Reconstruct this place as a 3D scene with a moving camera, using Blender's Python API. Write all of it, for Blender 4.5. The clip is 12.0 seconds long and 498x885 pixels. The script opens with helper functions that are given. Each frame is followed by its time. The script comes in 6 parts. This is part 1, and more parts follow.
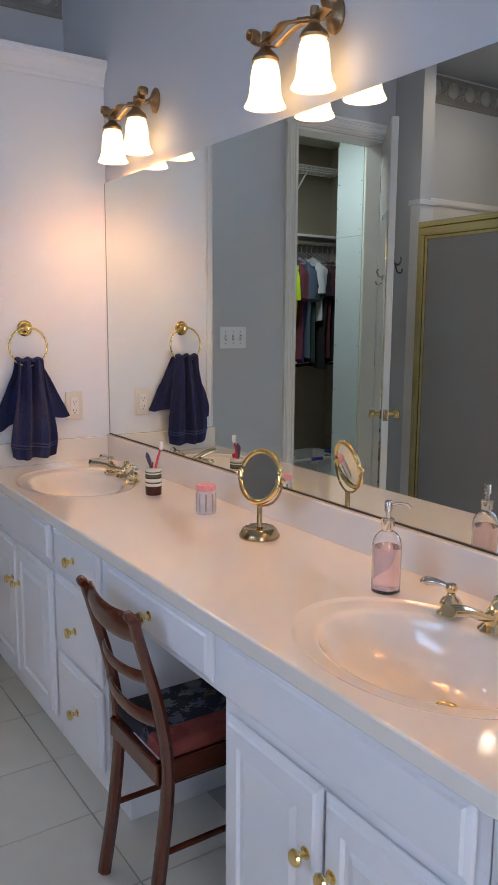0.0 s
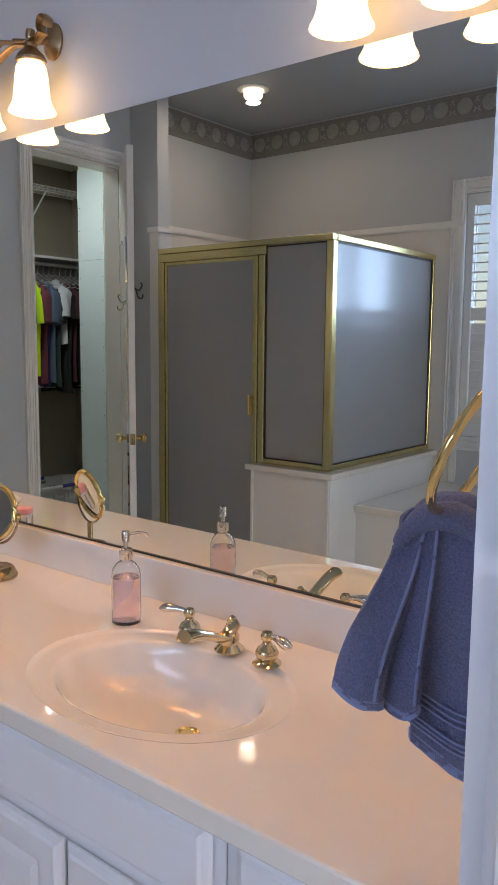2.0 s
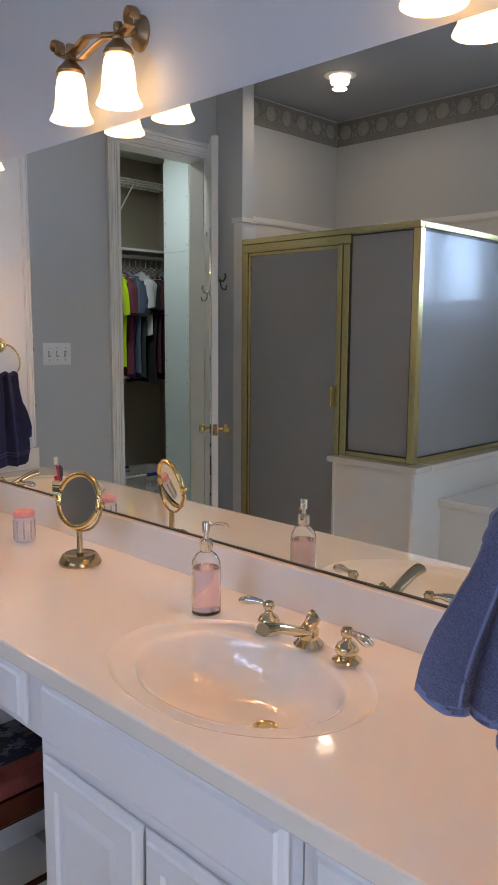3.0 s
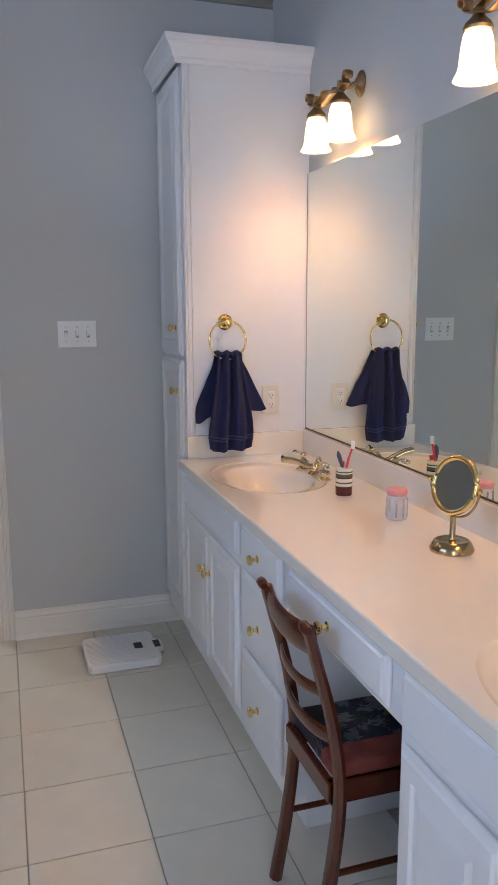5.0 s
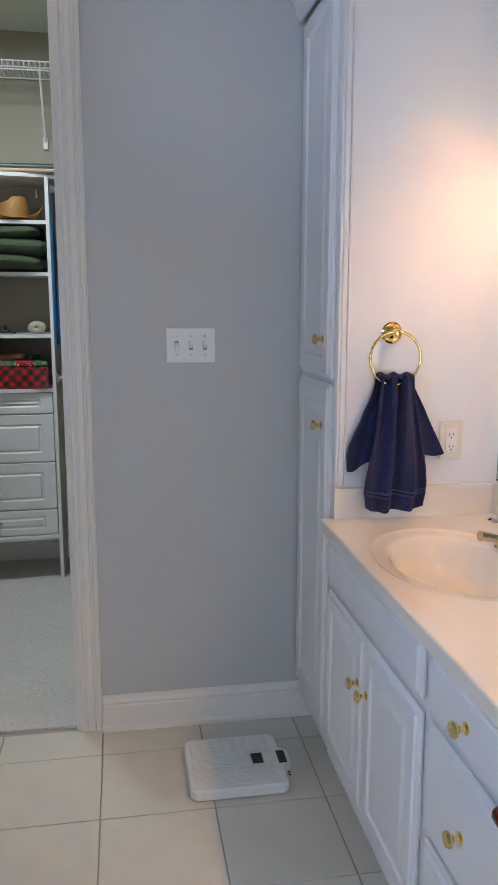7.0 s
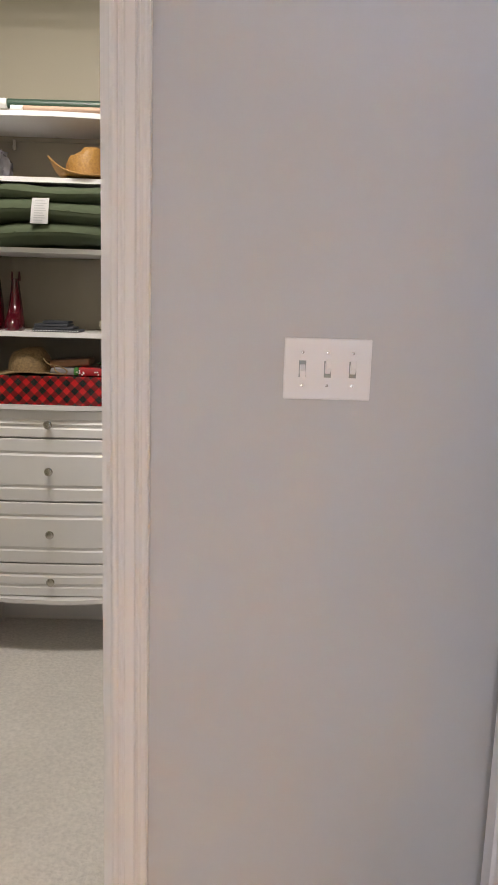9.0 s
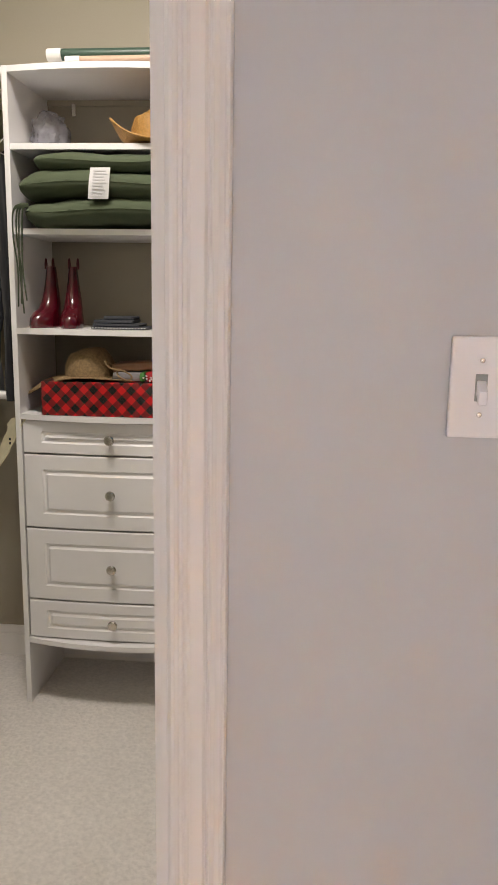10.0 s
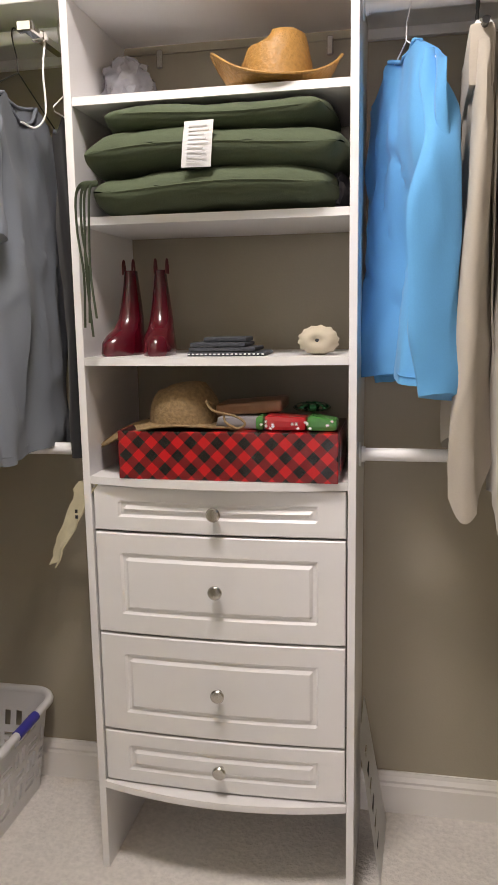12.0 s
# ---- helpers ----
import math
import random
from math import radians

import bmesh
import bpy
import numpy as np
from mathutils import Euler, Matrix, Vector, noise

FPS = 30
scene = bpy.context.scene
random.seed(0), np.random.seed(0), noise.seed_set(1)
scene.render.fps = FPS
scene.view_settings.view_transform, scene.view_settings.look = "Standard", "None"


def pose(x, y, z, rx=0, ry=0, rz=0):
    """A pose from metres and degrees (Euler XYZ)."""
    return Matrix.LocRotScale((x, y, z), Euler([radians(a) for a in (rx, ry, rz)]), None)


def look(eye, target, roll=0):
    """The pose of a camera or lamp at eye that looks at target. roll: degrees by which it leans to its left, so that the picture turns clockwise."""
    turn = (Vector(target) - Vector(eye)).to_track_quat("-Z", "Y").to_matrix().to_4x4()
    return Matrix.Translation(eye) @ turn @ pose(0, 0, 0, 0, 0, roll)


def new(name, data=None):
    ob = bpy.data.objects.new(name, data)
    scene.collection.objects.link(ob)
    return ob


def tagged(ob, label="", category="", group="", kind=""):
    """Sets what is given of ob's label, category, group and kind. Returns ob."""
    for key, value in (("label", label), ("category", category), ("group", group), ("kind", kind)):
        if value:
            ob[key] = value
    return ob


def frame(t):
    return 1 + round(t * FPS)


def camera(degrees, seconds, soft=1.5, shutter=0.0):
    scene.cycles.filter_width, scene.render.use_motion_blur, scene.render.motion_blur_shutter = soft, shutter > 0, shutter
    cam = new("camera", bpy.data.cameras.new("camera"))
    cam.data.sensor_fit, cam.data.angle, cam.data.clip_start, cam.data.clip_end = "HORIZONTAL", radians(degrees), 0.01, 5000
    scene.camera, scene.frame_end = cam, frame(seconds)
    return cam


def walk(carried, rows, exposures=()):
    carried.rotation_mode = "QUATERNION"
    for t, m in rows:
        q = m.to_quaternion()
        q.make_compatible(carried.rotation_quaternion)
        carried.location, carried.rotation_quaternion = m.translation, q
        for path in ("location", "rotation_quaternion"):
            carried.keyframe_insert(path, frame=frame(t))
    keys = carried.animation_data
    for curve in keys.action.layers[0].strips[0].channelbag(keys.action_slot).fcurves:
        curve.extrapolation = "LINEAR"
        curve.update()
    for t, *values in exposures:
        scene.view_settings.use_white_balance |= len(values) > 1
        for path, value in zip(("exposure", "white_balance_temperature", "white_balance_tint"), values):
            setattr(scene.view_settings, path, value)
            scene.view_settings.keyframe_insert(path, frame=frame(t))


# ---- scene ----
cam = camera(36.1, 12.0)
PATH = [
    (0, (-1.285, -3.412, 1.425), (-0.193, -1.768, 1.108), 0.4),
    (0.5, (-1.247, -3.399, 1.425), (0.029, -1.891, 1.119), 0.2),
    (1, (-1.246, -3.417, 1.438), (0.168, -2.032, 1.149), 0.3),
    (1.5, (-1.238, -3.436, 1.442), (0.273, -2.154, 1.175), 0.4),
    (2, (-1.239, -3.438, 1.443), (0.317, -2.211, 1.185), 0.5),
    (2.5, (-1.237, -3.435, 1.442), (0.288, -2.169, 1.176), 0.5),
    (2.7, (-1.231, -3.425, 1.439), (0.257, -2.117, 1.169), 0.4),
    (4.3, (-1.213, -3.431, 1.466), (-0.316, -1.677, 1.126), 0.0),
    (4.5, (-1.208, -3.412, 1.446), (-0.403, -1.612, 1.111), -0.2),
    (5, (-1.196, -3.352, 1.447), (-0.593, -1.477, 1.096), -0.2),
    (5.5, (-1.169, -3.181, 1.453), (-0.717, -1.264, 1.11), -0.4),
    (6, (-1.16, -3.006, 1.456), (-0.749, -1.078, 1.114), -0.3),
    (6.5, (-1.133, -2.798, 1.443), (-0.738, -0.872, 1.076), -0.2),
    (7, (-1.109, -2.515, 1.458), (-0.787, -0.573, 1.108), 0.1),
    (7.2, (-1.112, -2.416, 1.445), (-0.819, -0.468, 1.1), 0.3),
    (8.8, (-1.058, -1.506, 1.454), (-0.959, 0.459, 1.094), 1.8),
    (9, (-1.058, -1.4, 1.448), (-1.012, 0.567, 1.089), 1.7),
    (9.5, (-1.092, -1.116, 1.449), (-1.131, 0.852, 1.093), 1.1),
    (10, (-1.115, -0.858, 1.427), (-1.278, 1.098, 1.053), 0.9),
    (10.5, (-1.14, -0.605, 1.418), (-1.648, 1.294, 1.051), 1.3),
    (11, (-1.238, -0.43, 1.393), (-1.835, 1.448, 1.051), 0.3),
    (11.5, (-1.318, -0.274, 1.394), (-1.828, 1.632, 1.068), -1.1),
    (12, (-1.36, -0.105, 1.408), (-1.743, 1.83, 1.078), -0.9),
]
EXPOSURES = [(0, 0.12, 7000, 18), (1.5, 0.14, 7450, 21), (2.7, 0.07, 7400, 21), (5.0, 0.2, 6950, 16), (7, 0.37, 6750, 14), (8.8, 0.96, 8500, 25), (10, 1.06, 8800, 27), (11, 1.22, 8450, 28), (12, 1.38, 8500, 30)]
walk(cam, [(t, look(eye, aim, roll)) for t, eye, aim, roll in PATH], EXPOSURES)

# ---- world, light, exposure ----
world = bpy.data.worlds.new("world")
scene.world = world
world.use_nodes = True
wn = world.node_tree.nodes
sky = wn.new("ShaderNodeTexSky")
sky.sky_type = "NISHITA"
sky.sun_disc = False
sky.sun_elevation = radians(50)
sky.sun_rotation = radians(120)
world.node_tree.links.new(sky.outputs[0], wn["Background"].inputs[0])
wn["Background"].inputs[1].default_value = 0.12


def lamp(name, kind, place, power, color, size=0.1, target=None, size_y=None, spread=None):
    data = bpy.data.lights.new(name, kind)
    data.energy, data.color = power, color
    if kind == "AREA":
        data.shape, data.size, data.size_y = "RECTANGLE", size, size_y or size
        if spread:
            data.spread = radians(spread)
    elif kind in ("POINT", "SPOT"):
        data.shadow_soft_size = size
    ob = new(name, data)
    ob.matrix_basis = look(place, target) if target else Matrix.Translation(place)
    return ob


sun = lamp("sun", "SUN", (4, -4, 6), 2.5, (1.0, 0.95, 0.88), target=(-1.0, -1.0, -1.0))
sun.data.angle = radians(0.5)
lamp("window_daylight", "AREA", (-3.24, -2.475, 1.6), 82, (0.38, 0.61, 1.0), 1.40, (0, -2.475, 1.6), 1.5)
WARM = (1.0, 0.60, 0.28)
for y, z in ((-0.699, 2.038), (-0.901, 2.038), (-1.675, 2.02), (-1.877, 2.02), (-2.719, 2.01), (-2.921, 2.01)):
    lamp("vanity_bulb", "POINT", (-0.088, y, z), 4.7, WARM, 0.02)
# added fill from the unseen south side, brightens the north wall and door
lamp("south_fill", "AREA", (-1.4, -4.93, 1.2), 22, (0.72, 0.84, 1.0), 0.8, (-1.4, 0, 1.2), 1.9)
lamp("can_bulb", "AREA", (-2.37, -0.61, 2.802), 3, (1.0, 0.86, 0.7), 0.08, (-2.37, -0.61, 0)).data.shape = "DISK"
lamp("closet_bulb", "AREA", (-1.75, 0.75, 2.78), 14.5, (0.78, 0.92, 1.0), 0.35, (-1.75, 0.85, 0))


# ---- materials ----
def mat(name, color, rough=0.5, metal=0.0, grain=0.0, scale=30.0, bump=0.0, stain=0.04, emit=0.0, coat=0.0, sheen=0.0, spec=0.5):
    """A principled material with colour variation at two scales and a fine relief."""
    m = bpy.data.materials.new(name)
    m.use_nodes = True
    nt = m.node_tree
    b = nt.nodes["Principled BSDF"]
    b.inputs["Roughness"].default_value = rough
    b.inputs["Metallic"].default_value = metal
    b.inputs["Coat Weight"].default_value = coat
    b.inputs["Sheen Weight"].default_value = sheen
    b.inputs["Specular IOR Level"].default_value = spec
    tc = nt.nodes.new("ShaderNodeTexCoord")
    big = nt.nodes.new("ShaderNodeTexNoise")
    big.inputs["Scale"].default_value = 2.3
    big.inputs["Detail"].default_value = 3
    fine = nt.nodes.new("ShaderNodeTexNoise")
    fine.inputs["Scale"].default_value = scale
    fine.inputs["Detail"].default_value = 4
    nt.links.new(tc.outputs["Object"], big.inputs["Vector"])
    nt.links.new(tc.outputs["Object"], fine.inputs["Vector"])
    ramps = []
    for tex, amt in ((big, stain), (fine, grain)):
        r = nt.nodes.new("ShaderNodeMapRange")
        r.inputs["To Min"].default_value, r.inputs["To Max"].default_value = 1 - amt, 1 + amt
        nt.links.new(tex.outputs["Fac"], r.inputs["Value"])
        ramps.append(r)
    mul = nt.nodes.new("ShaderNodeMath")
    mul.operation = "MULTIPLY"
    nt.links.new(ramps[0].outputs[0], mul.inputs[0])
    nt.links.new(ramps[1].outputs[0], mul.inputs[1])
    hsv = nt.nodes.new("ShaderNodeVectorMath")
    hsv.operation = "SCALE"
    hsv.inputs[0].default_value = color
    nt.links.new(mul.outputs[0], hsv.inputs["Scale"])
    nt.links.new(hsv.outputs[0], b.inputs["Base Color"])
    if bump:
        bn = nt.nodes.new("ShaderNodeBump")
        bn.inputs["Strength"].default_value = 0.6
        bn.inputs["Distance"].default_value = bump
        nt.links.new(fine.outputs["Fac"], bn.inputs["Height"])
        nt.links.new(bn.outputs[0], b.inputs["Normal"])
    if emit:
        b.inputs["Emission Color"].default_value = (*color, 1)
        b.inputs["Emission Strength"].default_value = emit
    return m


def color_from(m, build):
    """Replace the base colour's source: build(nodes, links, object_coordinates) returns a colour socket."""
    nt = m.node_tree
    tc = next(n for n in nt.nodes if n.bl_idname == "ShaderNodeTexCoord")
    sock = build(nt.nodes, nt.links, tc.outputs["Object"])
    nt.links.new(sock, nt.nodes["Principled BSDF"].inputs["Base Color"])
    return m


M_WALL = mat("wall_paint", (0.56, 0.57, 0.58), 0.5, grain=0.012, scale=180, bump=0.00025, stain=.02)
M_WHITE = mat("white_cabinet_paint", (0.80, 0.81, 0.84), 0.28, grain=0.006, scale=60, stain=.02)
M_TRIM = mat("white_trim_paint", (0.82, 0.80, 0.77), 0.35, stain=0.015)
M_IVORY = mat("almond_plastic", (0.76, 0.71, 0.63), 0.3)
# grey of the mirror's glass edge, also painted as shade round the switch toggles
M_EDGE_AND_SHADE = mat("grey_glass_edge_and_slot_shade", (0.30, 0.34, 0.33), 0.3)
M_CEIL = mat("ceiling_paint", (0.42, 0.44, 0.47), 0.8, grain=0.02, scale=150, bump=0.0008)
M_TILE = mat("floor_tile_glaze", (0.72, 0.69, 0.62), 0.26, grain=0.05, scale=9, bump=0.0008, stain=0.05)
M_GROUT = mat("grout", (0.42, 0.40, 0.37), 0.9, grain=0.15, scale=120, bump=0.001)
M_MARBLE = mat("cultured_marble", (0.83, 0.78, 0.71), 0.07, grain=0.008, scale=20, coat=0.6)
M_BRASS = mat("polished_brass", (0.86, 0.66, 0.30), 0.13, 1.0, grain=0.04, scale=40)
M_ANTIQUE = mat("antique_brass", (0.40, 0.27, 0.15), 0.36, 1.0, grain=0.25, scale=60, bump=0.0004)
M_CHROME = mat("chrome", (0.80, 0.78, 0.74), 0.08, 1.0)
M_NICKEL = mat("satin_nickel", (0.55, 0.53, 0.50), 0.25, 1.0)
M_MIRROR = mat("mirror_silver", (0.83, 0.89, 0.865), 0.0, 1.0, stain=0.0)
M_DARK = mat("dark_edge", (0.05, 0.045, 0.04), 0.5)
M_SHADE = mat("lit_frosted_glass", (1.0, 0.72, 0.40), 0.3, emit=2.9, stain=0.02)
M_WOOD = mat("mahogany", (0.092, 0.017, 0.007), 0.2, grain=0.3, scale=18, bump=0.0002, coat=0.5)
M_NAVY = mat("navy_terry", (0.028, 0.034, 0.095), 1.0, grain=0.55, scale=190, bump=0.005, sheen=0.05, spec=0.1)
M_SLATE = mat("slate_blue_terry", (0.145, 0.16, 0.26), 1.0, grain=0.5, scale=400, bump=0.007, sheen=0.15, spec=0.1)
M_CARPET = mat("carpet", (0.72, 0.68, 0.64), 1.0, grain=0.22, scale=75, bump=0.010, stain=0.12)
M_BEIGE = mat("closet_beige_paint", (0.36, 0.32, 0.25), 0.6, grain=0.02, scale=150, bump=0.0006)
M_CREAM = mat("closet_cream_paint", (0.66, 0.68, 0.58), 0.6, grain=0.02, scale=150, bump=0.0006)
M_MELA = mat("white_melamine", (0.78, 0.77, 0.77), 0.35, grain=0.01, scale=40)
M_BOARD = mat("primed_board", (0.62, 0.72, 0.72), 0.5, grain=0.02, scale=40)
M_PLASTIC = mat("white_plastic", (0.86, 0.86, 0.86), 0.3)
M_BLACK = mat("black_plastic", (0.02, 0.02, 0.022), 0.4)
M_FROST = mat("obscure_glass", (0.31, 0.31, 0.32), 0.19, spec=0.75)
M_GOLD = mat("gold_anodised_frame", (0.62, 0.52, 0.25), 0.25, 1.0)


# ---- helpers for building ----
def thing(name, place, label, category, group=""):
    ob = new(name)
    ob.empty_display_size = 0.05
    ob.matrix_basis = Matrix.Translation(place)
    return tagged(ob, label, category, group)


def mesh_object(name, bm, material, smooth=False):
    me = bpy.data.meshes.new(name)
    bmesh.ops.recalc_face_normals(bm, faces=bm.faces[:])
    if smooth:
        for f in bm.faces:
            f.smooth = True
        for e in bm.edges:
            if len(e.link_faces) == 2 and e.calc_face_angle(0) > 0.7:
                e.smooth = False
    bm.to_mesh(me)
    bm.free()
    for m in (material if isinstance(material, (list, tuple)) else [material]):
        me.materials.append(m)
    return new(name, me)


def part(name, bm, material, parent, label="", smooth=False):
    """Link a bmesh, authored in world places, as one mesh under a thing or a part."""
    ob = mesh_object(name, bm, material, smooth)
    if parent:
        ob.parent = parent
        root = parent
        while root.parent:
            root = root.parent
        if parent is root:
            ob.matrix_parent_inverse = root.matrix_basis.inverted()
    if label:
        ob["label"] = label
    return ob


def structure(name, bm, material, label="", smooth=False, category=""):
    return tagged(mesh_object(name, bm, material, smooth), label, category, kind="structure")


def box(bm, x0, x1, y0, y1, z0, z1, bevel=0.0, seg=1):
    r = bmesh.ops.create_cube(bm, size=1)
    vs = r["verts"]
    for v in vs:
        v.co = Vector(((x0 + x1) / 2 + v.co.x * (x1 - x0), (y0 + y1) / 2 + v.co.y * (y1 - y0), (z0 + z1) / 2 + v.co.z * (z1 - z0)))
    if bevel:
        es = {e for v in vs for e in v.link_edges}
        bmesh.ops.bevel(bm, geom=list(es), offset=bevel, segments=seg, affect="EDGES", profile=0.6)
    return vs


def one_box(x0, x1, y0, y1, z0, z1, bevel=0.0, seg=1):
    bm = bmesh.new()
    box(bm, x0, x1, y0, y1, z0, z1, bevel, seg)
    return bm


def lathe(bm, profile, center, axis=(0, 0, 1), n=24, closed=True):
    """Turn (radius, height) pairs round an axis."""
    q = Vector((0, 0, 1)).rotation_difference(Vector(axis).normalized())
    c = Vector(center)
    rings = []
    for r, h in profile:
        if r < 1e-6:
            rings.append([bm.verts.new(c + q @ Vector((0, 0, h)))])
        else:
            rings.append([bm.verts.new(c + q @ Vector((r * math.cos(2 * math.pi * i / n), r * math.sin(2 * math.pi * i / n), h))) for i in range(n)])
    for a, b in zip(rings, rings[1:]):
        for i in range(n):
            j = (i + 1) % n
            if len(a) == 1 and len(b) == 1:
                continue
            if len(a) == 1:
                bm.faces.new((a[0], b[i], b[j]))
            elif len(b) == 1:
                bm.faces.new((a[i], b[0], a[j]))
            else:
                bm.faces.new((a[i], b[i], b[j], a[j]))
    return bm


def tube(bm, pts, radius, n=10, close=False, flat=1.0, up=(0, 0, 1)):
    """Sweep a round or flattened section along points; radius may be a list."""
    pts = [Vector(p) for p in pts]
    rs = radius if isinstance(radius, (list, tuple)) else [radius] * len(pts)
    rings = []
    for i, p in enumerate(pts):
        if close:
            d = pts[(i + 1) % len(pts)] - pts[i - 1]
        else:
            d = pts[min(i + 1, len(pts) - 1)] - pts[max(i - 1, 0)]
        d.normalize()
        u = Vector(up)
        if abs(d.dot(u)) > 0.95:
            u = Vector((1, 0, 0))
        s = d.cross(u).normalized()
        w = s.cross(d).normalized()
        rings.append([bm.verts.new(p + rs[i] * (math.cos(a) * s + flat * math.sin(a) * w)) for a in [2 * math.pi * k / n for k in range(n)]])
    m = len(rings)
    for i in range(m if close else m - 1):
        a, b = rings[i], rings[(i + 1) % m]
        for k in range(n):
            bm.faces.new((a[k], b[k], b[(k + 1) % n], a[(k + 1) % n]))
    if not close:
        bm.faces.new(rings[0][::-1])
        bm.faces.new(rings[-1])
    return bm


def curve(pts, n=8):
    """Catmull-Rom points through the given ones."""
    p = [Vector(a) for a in pts]
    p = [2 * p[0] - p[1]] + p + [2 * p[-1] - p[-2]]
    out = []
    for i in range(1, len(p) - 2):
        for k in range(n):
            t = k / n
            out.append(0.5 * ((2 * p[i]) + (p[i + 1] - p[i - 1]) * t + (2 * p[i - 1] - 5 * p[i] + 4 * p[i + 1] - p[i + 2]) * t * t + (3 * p[i] - p[i - 1] - 3 * p[i + 1] + p[i + 2]) * t ** 3))
    out.append(p[-2])
    return out


def extrude_profile(bm, prof, a, b, out, up=(0, 0, 1)):
    """Sweep a closed profile of (outwards, upwards) pairs from a to b."""
    a, b, out, up = Vector(a), Vector(b), Vector(out), Vector(up)
    r0 = [bm.verts.new(a + out * u + up * v) for u, v in prof]
    r1 = [bm.verts.new(b + out * u + up * v) for u, v in prof]
    n = len(prof)
    for i in range(n):
        bm.faces.new((r0[i], r1[i], r1[(i + 1) % n], r0[(i + 1) % n]))
    bm.faces.new(r0[::-1])
    bm.faces.new(r1)


def panel_x(bm, x, y0, y1, z0, z1, thick=0.018, rail=0.055, raised=True, out=-1):
    """A cabinet front facing -x (out=-1): a slab with bevelled edge and, if raised, a recessed frame and field."""
    def ring(dx, dy, dz):
        return [bm.verts.new((x + out * dx, yy, zz)) for yy, zz in ((y0 + dy, z0 + dz), (y1 - dy, z0 + dz), (y1 - dy, z1 - dz), (y0 + dy, z1 - dz))]
    steps = [(0, .005), (.005, .005), (.005, 0), (thick * 0.45, 0), (thick * 0.6, 0.004), (thick * 0.75, 0.012), (thick, 0.016)]
    if raised:
        steps += [(thick, rail), (thick - 0.006, rail + 0.006), (thick - 0.006, rail + 0.016), (thick - 0.001, rail + 0.032)]
    rings = [ring(d, s, s) for d, s in steps]
    for a, b in zip(rings, rings[1:]):
        for i in range(4):
            bm.faces.new((a[i], a[(i + 1) % 4], b[(i + 1) % 4], b[i]))
    bm.faces.new(rings[-1])
    bm.faces.new(rings[0][::-1])
    return bm


# ---- the room: floor, walls, ceiling ----
WX, SY, CZ = -3.13, -4.9, 2.88        # west wall, south wall, ceiling
CE, CW, CN, CC = 0.05, -3.1, 1.92, 2.87  # closet east, west, north faces and ceiling

structure("floor_bed", one_box(WX - 0.15, 0.15, SY - 0.15, 0.03, -0.12, -0.006), M_GROUT, "grout bed under the floor tiles")
structure("closet_floor", one_box(CW - 0.15, CE + 0.15, 0.03, CN + 0.15, -0.12, 0.004), M_CARPET, "pale beige textured carpet")
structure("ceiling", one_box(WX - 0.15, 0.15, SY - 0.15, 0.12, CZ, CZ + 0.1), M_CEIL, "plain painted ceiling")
structure("closet_ceiling", one_box(CW - 0.15, CE + 0.15, 0.12, CN + 0.15, CC, CC + 0.1), M_CREAM, "plain closet ceiling")

OX0, OX1, OZ = -1.90, -1.290, 2.44
bm = bmesh.new()
box(bm, OX1, 0.12, 0, 0.06, 0, CZ)
box(bm, WX - 0.12, OX0, 0, 0.06, 0, CZ)
box(bm, OX0, OX1, 0, 0.06, OZ, CZ)
structure("wall_north", bm, M_WALL, "blue-grey painted wall with the closet doorway")
bm = bmesh.new()
box(bm, OX1, CE, 0.0605, 0.12, 0, CC)
box(bm, CW, OX0, 0.0605, 0.12, 0, CC)
box(bm, OX0, OX1, 0.0605, 0.12, OZ, CC)
structure("closet_wall_south", bm, M_BEIGE, "beige closet wall round the doorway")
structure("wall_east", one_box(0.0, 0.12, SY, 0.0, 0, CZ), M_WALL, "blue-grey painted wall behind the vanity mirror")
# out of view; the opening is made up to hold the fill lamp
bm = bmesh.new()
box(bm, WX - 0.12, -1.8, SY - 0.12, SY, 0, CZ)
box(bm, -1.0, 0.12, SY - 0.12, SY, 0, CZ)
box(bm, -1.8, -1.0, SY - 0.12, SY, 2.15, CZ)
structure("wall_south", bm, M_WALL, "unseen blue-grey painted wall with an opening added for the fill lamp")
# unseen backing, added so that no sun comes through the opening
structure("fill_backing_wall", one_box(-1.9, -0.9, SY - 0.24, SY - 0.1205, 0, 2.3), M_WALL, "unseen plain wall added to keep sun out of the fill lamp's opening")
WY0, WY1, WZ0, WZ1 = -3.25, -1.59, 0.90, 2.31
bm = bmesh.new()
box(bm, WX - 0.12, WX, WY1, 0, 0, CZ)
box(bm, WX - 0.12, WX, SY, WY0, 0, CZ)
box(bm, WX - 0.12, WX, WY0, WY1, 0, WZ0)
box(bm, WX - 0.12, WX, WY0, WY1, WZ1, CZ)
structure("wall_west", bm, M_WALL, "grey painted wall with the shuttered window")
structure("closet_wall_north", one_box(CW - 0.12, CE + 0.12, CN, CN + 0.12, 0, CC), M_BEIGE, "beige closet back wall")
structure("closet_wall_east", one_box(CE, CE + 0.12, 0.12, CN, 0, CC), M_BEIGE, "beige closet side wall")
structure("closet_wall_west", one_box(CW - 0.12, CW, 0.12, CN, 0, CC), M_BEIGE, "beige closet side wall")
structure("closet_return_wall", one_box(CW, -2.47, 0.12, 1.065, 0, CC), M_CREAM, "pale cream return wall in the closet")
structure("wing_wall", one_box(-2.08, -1.99, -0.22, 0.0, 0, CZ), M_WALL, "short blue-grey wing wall beside the shower")

